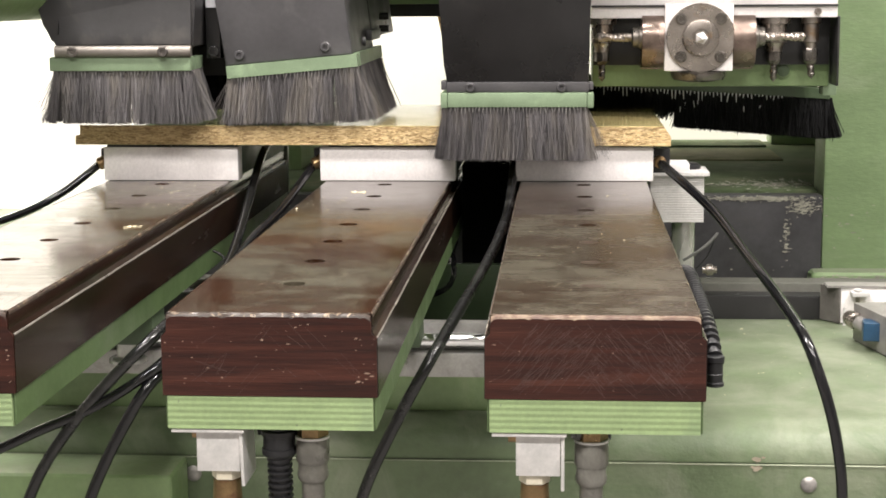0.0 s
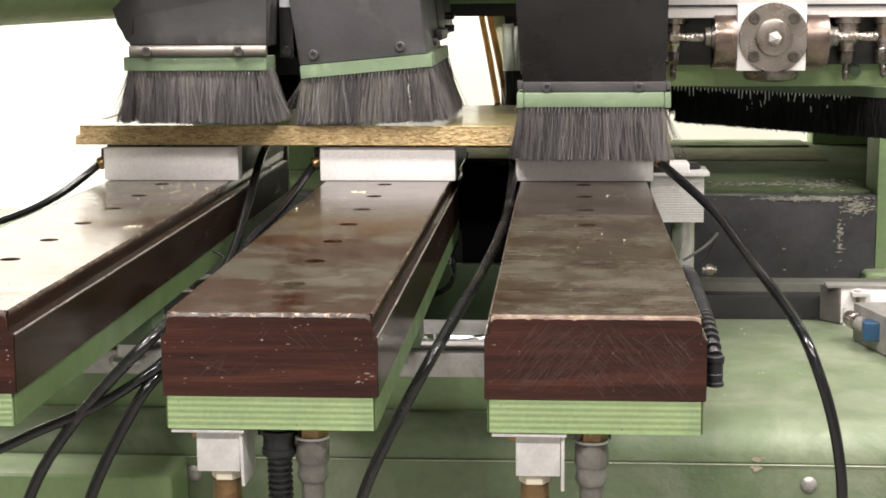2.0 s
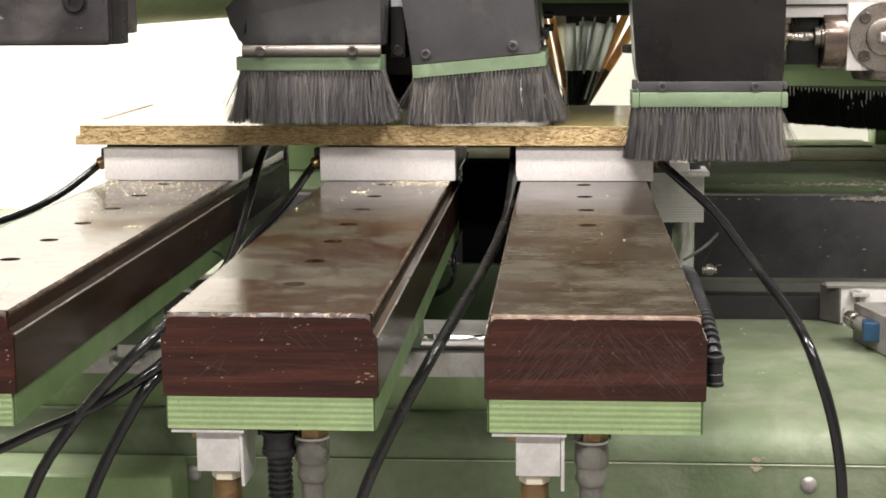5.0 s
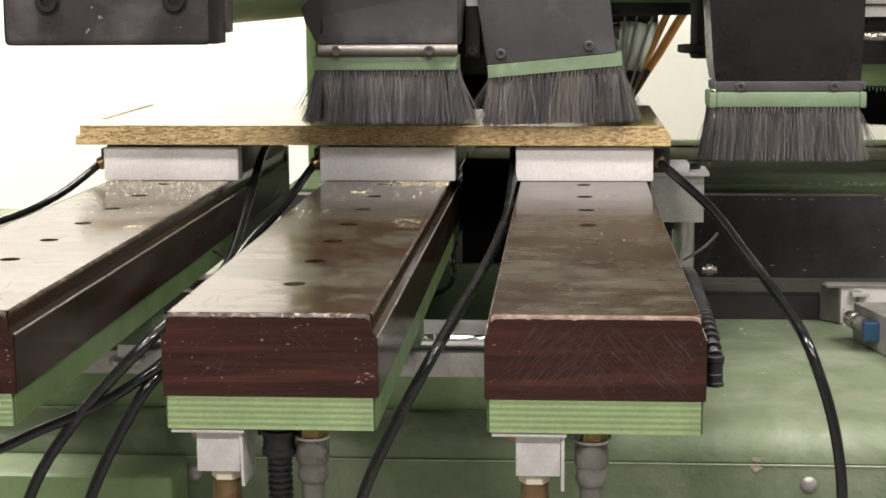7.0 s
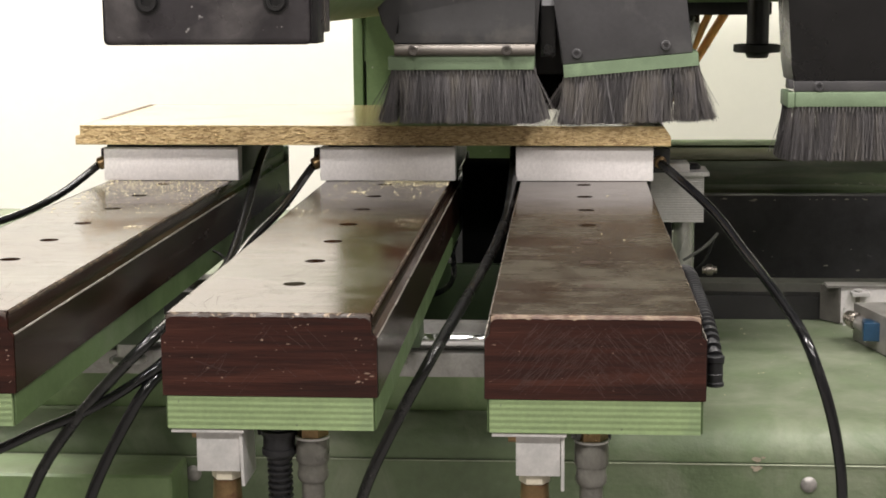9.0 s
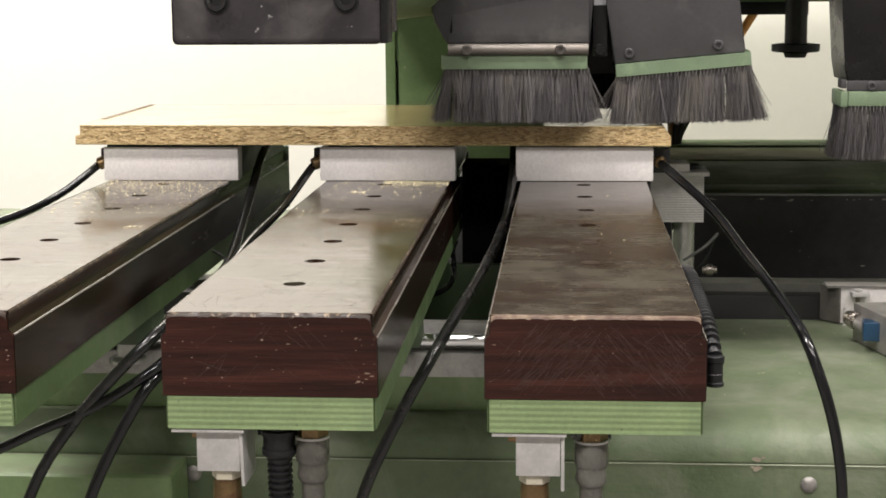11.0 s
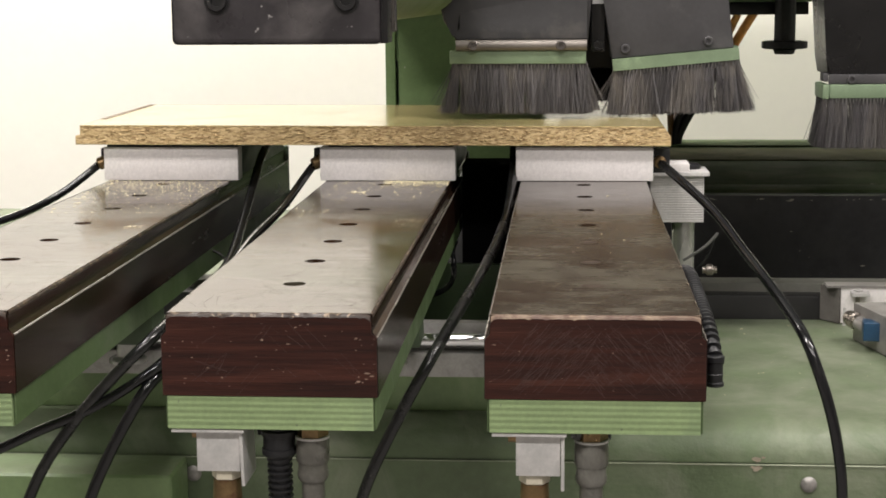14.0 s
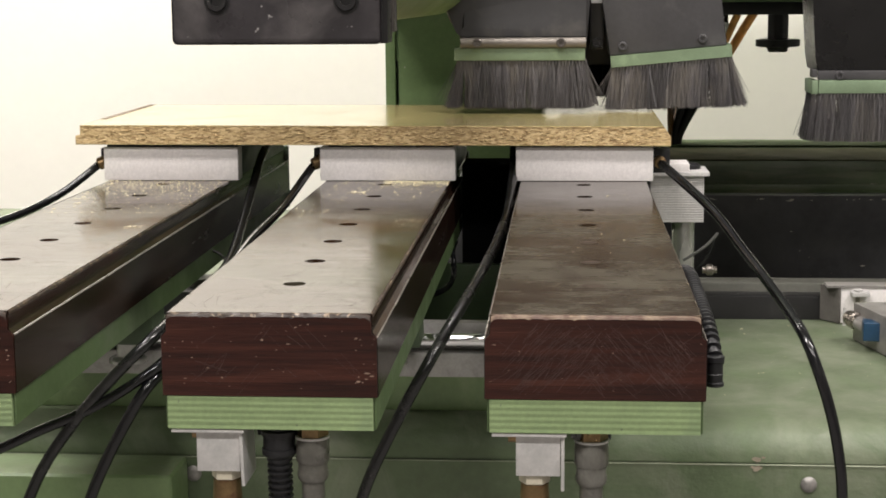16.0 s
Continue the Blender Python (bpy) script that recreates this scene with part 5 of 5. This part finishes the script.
part("column_web", box(-0.6690, -0.6645, 1.82, 2.2, -0.107, 0.75, 0), M_BLACK, GANTRY)
part("column_seam", box(-0.6692, -0.6644, 1.80, 1.82, 0.085, 0.75, 0), M_GREEN, GANTRY)
part("base_front", box(-0.6865, 0.4578, 1.53, 1.60, -0.262, -0.107, 0.004), M_BASE, GANTRY)
part("base", box(-0.6865, 0.95, 1.602, 2.33, -0.262, -0.107, 0.004), M_BASE, GANTRY, "dark green gantry base")
part("base_rail", box(-0.6865, 0.4578, 2.20, 2.32, -0.1068, -0.1025, 0.001), M_BASE, GANTRY)
part("base_strip", box(-0.6865, 0.4578, 1.95, 2.16, -0.1068, -0.1045, 0.0008), M_OLIVE, GANTRY)
part("slide_bar", box(-0.6865, 0.4605, 1.497, 1.529, -0.250, -0.1125, 0.003), M_SLIDE, GANTRY, "long scuffed black slide bar")
part("slide_lip", box(-0.6865, 0.4605, 1.490, 1.529, -0.2575, -0.2505, 0.001), M_ALUDULL, GANTRY)
part("paint_flakes", scuffs([((0.36, 1.4962, -0.1175), (0.085, 0, 0.0040), "y", 700), ((0.405, 1.4962, -0.175), (0.006, 0, 0.045), "y", 70), ((0.43, 1.4962, -0.130), (0.025, 0, 0.014), "y", 240),
                             ((0.15, 1.4962, -0.20), (0.35, 0, 0.05), "y", 22), ((0.10, 1.4962, -0.118), (0.4, 0, 0.003), "y", 40)], 3), M_FLAKED, GANTRY, "flaked pale paint on the slide bar", smooth=False, kind="stuff")
part("paint_flakes", scuffs([((0.40, 1.60, -0.1064), (0.06, 0.07, 0), "z", 420), ((0.3, 1.59, -0.1064), (0.15, 0.03, 0), "z", 320)], 4), M_FLAKED, GANTRY, "flaked pale paint on the base", smooth=False, kind="stuff")
part("paint_flakes", scuffs([((0.52, 1.4992, -0.16), (0.10, 0, 0.05), "y", 30), ((0.52, 1.4592, -0.240), (0.10, 0, 0.010), "y", 260)], 5), M_FLAKED, GANTRY, "flaked pale paint on the upright", smooth=False, kind="stuff")
part("upright", box(0.4610, 0.95, 1.50, 1.60, -0.262, 0.75, 0.006), M_PALEGREEN, GANTRY, "wide green upright")
part("rear_post", box(0.474, 0.95, 2.26, 2.34, -0.107, 0.75, 0.004), M_GREEN, GANTRY)
part("upright_foot", box(0.440, 0.95, 1.46, 1.55, -0.262, -0.228, 0.012, 3), M_PALEGREEN, GANTRY)
part("crossbeam", box(-0.6865, 0.95, 1.555, 2.30, 0.1865, 0.75, 0.003), M_GREEN, GANTRY, "green crossbeam")
part("guide", box(-0.40, 0.0096, 1.56, 1.72, 0.1665, 0.1863, 0.001), M_BLACK, GANTRY)
part("front_plate", box(-0.6908, -0.5195, 0.2600, 0.2660, 0.1690, 0.36, 0.0055, 4), M_PLATE, GANTRY, "worn black front plate with rounded corners")
part("plate_body", box(-0.68, -0.5150, 0.2662, 0.30, 0.1695, 0.36, 0.001), M_BLACK, GANTRY)
part("plate_clamp", box(-0.62, -0.5130, 0.3002, 0.322, 0.1776, 0.36, 0.0015), M_FLANGE, GANTRY)
for bx in (-0.6532, -0.5477):
    part("plate_bolt", lathe((bx, 0.2600, 0.2042), (0, -1, 0), [(0.0108, 0), (0.0108, 0.0004), (0.0088, 0.0004), (0.0086, 0.003), (0.0078, 0.0042), (0.0045, 0.0042), (0.0042, 0.002), (0.0008, 0.002)], 28), M_BLACK, GANTRY)
part("arm", rod((-0.575, 0.32, 0.2360), (-0.535, 0.96, 0.2360), 0.0560, 0.0560, n=40), M_GREEN, GANTRY, "round green arm")
part("arm_post", box(-0.62, -0.46, 0.94, 1.06, 0.235, 0.75, 0.004), M_GREEN, GANTRY)
part("arm_beam", box(-0.62, -0.46, 1.0605, 1.555, 0.62, 0.75, 0.004), M_GREEN, GANTRY)

# black panel as dark backing behind the tube ends
part("tube_panel", box(-0.172, -0.045, 2.275, 2.290, 0.1300, 0.1860, 0.001), M_BLACK, GANTRY, "dark panel behind the upper ends of the air tubes")
for k, (xa, za, xb, r, mt, zs) in enumerate((
        (-0.1994, 0.186, -0.1608, 0.0060, M_AMBER, -0.02), (-0.1846, 0.186, -0.1415, 0.0064, M_AMBER, -0.02), (-0.1606, 0.1575, -0.1461, 0.0120, M_CREAMTUBE, 0.055),
        (-0.1401, 0.1348, -0.1381, 0.0118, M_PALETUBE, 0.045), (-0.1253, 0.1291, -0.1324, 0.0118, M_PALETUBE, 0.045), (-0.0992, 0.1379, -0.1233, 0.0118, M_PALETUBE, 0.045),
        (-0.0764, 0.1344, -0.1154, 0.0118, M_PALETUBE, 0.045), (-0.1120, 0.1380, -0.1285, 0.0100, M_PALETUBE, 0.045), (-0.0870, 0.1340, -0.1190, 0.0100, M_PALETUBE, 0.045), (-0.0575, 0.1360, -0.1120, 0.0100, M_PALETUBE, 0.045),
        (-0.0389, 0.1341, -0.1120, 0.0075, M_AMBER, 0.05), (-0.0105, 0.1339, -0.1070, 0.0090, M_AMBER, 0.045))):
    yy = 2.235 + 0.012 * (k % 3)
    dx = (xa - xb) / (za + 0.0237)
    xs = xb + dx * (zs + 0.0237)
    reach = 0.12 if mt is M_AMBER else 0.004
    tube = part("air_tube", hose([(xa + dx * reach, yy, za + reach), (xa, yy, za), ((xa + xs) / 2 + 0.001, yy, (za + zs) / 2), (xs, yy, zs)], r, 14), mt, GANTRY)
    part("tube_sleeve", hose([(xs, yy, zs), (xb, yy, min(-0.0237, zs - 0.01)), (-0.150 + (xb + 0.13) * 0.3, yy - 0.01, -0.085), (-0.150 + (xb + 0.13) * 0.2, yy - 0.01, -0.106)], min(r, 0.0078) + 0.0006, 12),
         M_AMBERDARK if mt is M_AMBER else M_MATT, tube, "dark lower sleeve")
for xa, za, xb, zb in ((-0.1140, 0.1515, -0.1215, 0.0560), (-0.0902, 0.1514, -0.1123, 0.0391), (-0.0595, 0.1511, -0.1098, -0.0116)):
    part("white_wire", hose([(xa, 2.218, za), ((xa + xb) / 2, 2.216, (za + zb) / 2), (xb, 2.218, zb)], 0.0021, 10), M_ROOT, GANTRY)


# ---- sawdust ----
def sawdust(name, spots, seed, base, label, group=""):
    rng = random.Random(seed)
    bm = bmesh.new()
    for cx, cy, sx, sy, z, n in spots:
        for _ in range(round(n * 1.6)):
            p = Vector((cx + rng.uniform(-1, 1) * sx, cy + min(1, abs(rng.gauss(0, 0.5))) * sy, z))
            s = rng.uniform(0.00022, 0.0006) * (2.2 if rng.random() < 0.15 else 1)
            a = rng.uniform(0, 6.28)
            d = Vector((math.cos(a), math.sin(a), 0)) * s
            e = Vector((-math.sin(a), math.cos(a), 0)) * s * 0.5
            v = [bm.verts.new(q) for q in (p - d - e, p + d - e, p + d + e, p - d + e, p + Vector((0, 0, s * 0.7)))]
            for k in range(4):
                bm.faces.new((v[k], v[(k + 1) % 4], v[4]))
    return solo(name, bm, M_DUST, base, label, "sawdust", group, kind="stuff", smooth=False)


sawdust("sawdust", [(-0.385, 0.738, 0.066, -0.22, 0.0004, 110), (-0.334, 0.394, 0.008, -0.02, 0.0004, 36)], 3, (-0.385, 0.7, 0), "scattered pale sawdust on a beam")
sawdust("sawdust", [(-0.159, 0.645, 0.008, -0.014, 0.0004, 40), (-0.185, 0.60, 0.02, -0.1, 0.0004, 14)], 4, (-0.159, 0.64, 0), "few pale specks before the stop block")
FALLING = []
for when, seed in ((1.1, 51), (2.1, 52), (3.1, 53), (4.6, 54), (5.6, 55), (7.1, 56)):
    FALLING.append((sawdust("sawdust", [(-0.385, 0.739, 0.067, -0.26, 0.0004, 105), (-0.405, 0.739, 0.05, -0.12, 0.0004, 50)], seed, (-0.385, 0.7, 0), "pale sawdust fallen on a beam"), when, 0.29))
for when, seed in ((3.6, 61), (4.7, 62), (5.7, 63), (7.2, 64), (8.1, 65)):
    FALLING.append((sawdust("sawdust", [(-0.105, 0.739, 0.036, -0.045, 0.0004, 120), (-0.135, 0.739, 0.06, -0.16, 0.0004, 45)], seed, (-0.139, 0.7, 0), "pale sawdust fallen before the stop block"), when, 0.22))
FALLING.append((sawdust("sawdust", [(-0.0865, 0.445, 0.013, -0.05, 0.0004, 42), (-0.185, 0.50, 0.014, -0.05, 0.0004, 22)], 66, (-0.09, 0.42, 0), "pale sawdust specks near the edge of a beam"), 5.2, 0.37))
sawdust("sawdust", [(0.085, 0.70, 0.06, -0.3, 0.0004, 10), (0.075, 0.4, 0.06, -0.35, 0.0004, 10)], 6, (0.08, 0.7, 0), "few pale specks on a worn beam")
sawdust("sawdust", [(0.30, 0.95, 0.12, -0.4, -0.1997, 45)], 7, (0.3, 0.8, -0.2), "pale dust specks on the bed")

# ---- what moves ----
SPEED, STOP, BACK_FROM, BACK_SPEED = 0.0414, 10.38, 10.8, 0.0412


def motions():
    def travel(t):
        return SPEED * min(t, STOP)

    def retreat(t):
        return BACK_SPEED * max(0.0, t - BACK_FROM)

    times = [i * 0.5 for i in range(21)] + [10.2, STOP, 10.6, BACK_FROM, 11.0, 11.2] + [11.5 + 0.5 * i for i in range(10)]
    for ob, goes_back in ((HEAD, 1), (GANTRY, 0)):
        o = ob.location.copy()
        walk(ob, [(t, pose(o.x + travel(t), o.y + goes_back * retreat(t), o.z)) for t in times])

    # the board presses the rear hairs back until they have passed its edge
    for ob, at, x in PRESSED:
        back, free = pose(at.x, at.y, at.z, 52), pose(at.x, at.y, at.z)
        when = max(0.1, (0.196 - x) / SPEED)
        walk(ob, [(0.0, back), (when, back), (when + 0.25, free), (16.0, free)])

    # chips lie in the cut, then spill over the front edge and drop on the beams
    for ob, when, deep in FALLING:
        o = ob.location.copy()
        cut, edge, rest = pose(o.x, o.y + deep, o.z + 0.05), pose(o.x, o.y + 0.002, o.z + 0.044), pose(o.x, o.y, o.z)
        walk(ob, [(0.0, cut), (when, cut), (when + 0.12, edge), (when + 0.22, rest), (16.0, rest)])


motions()
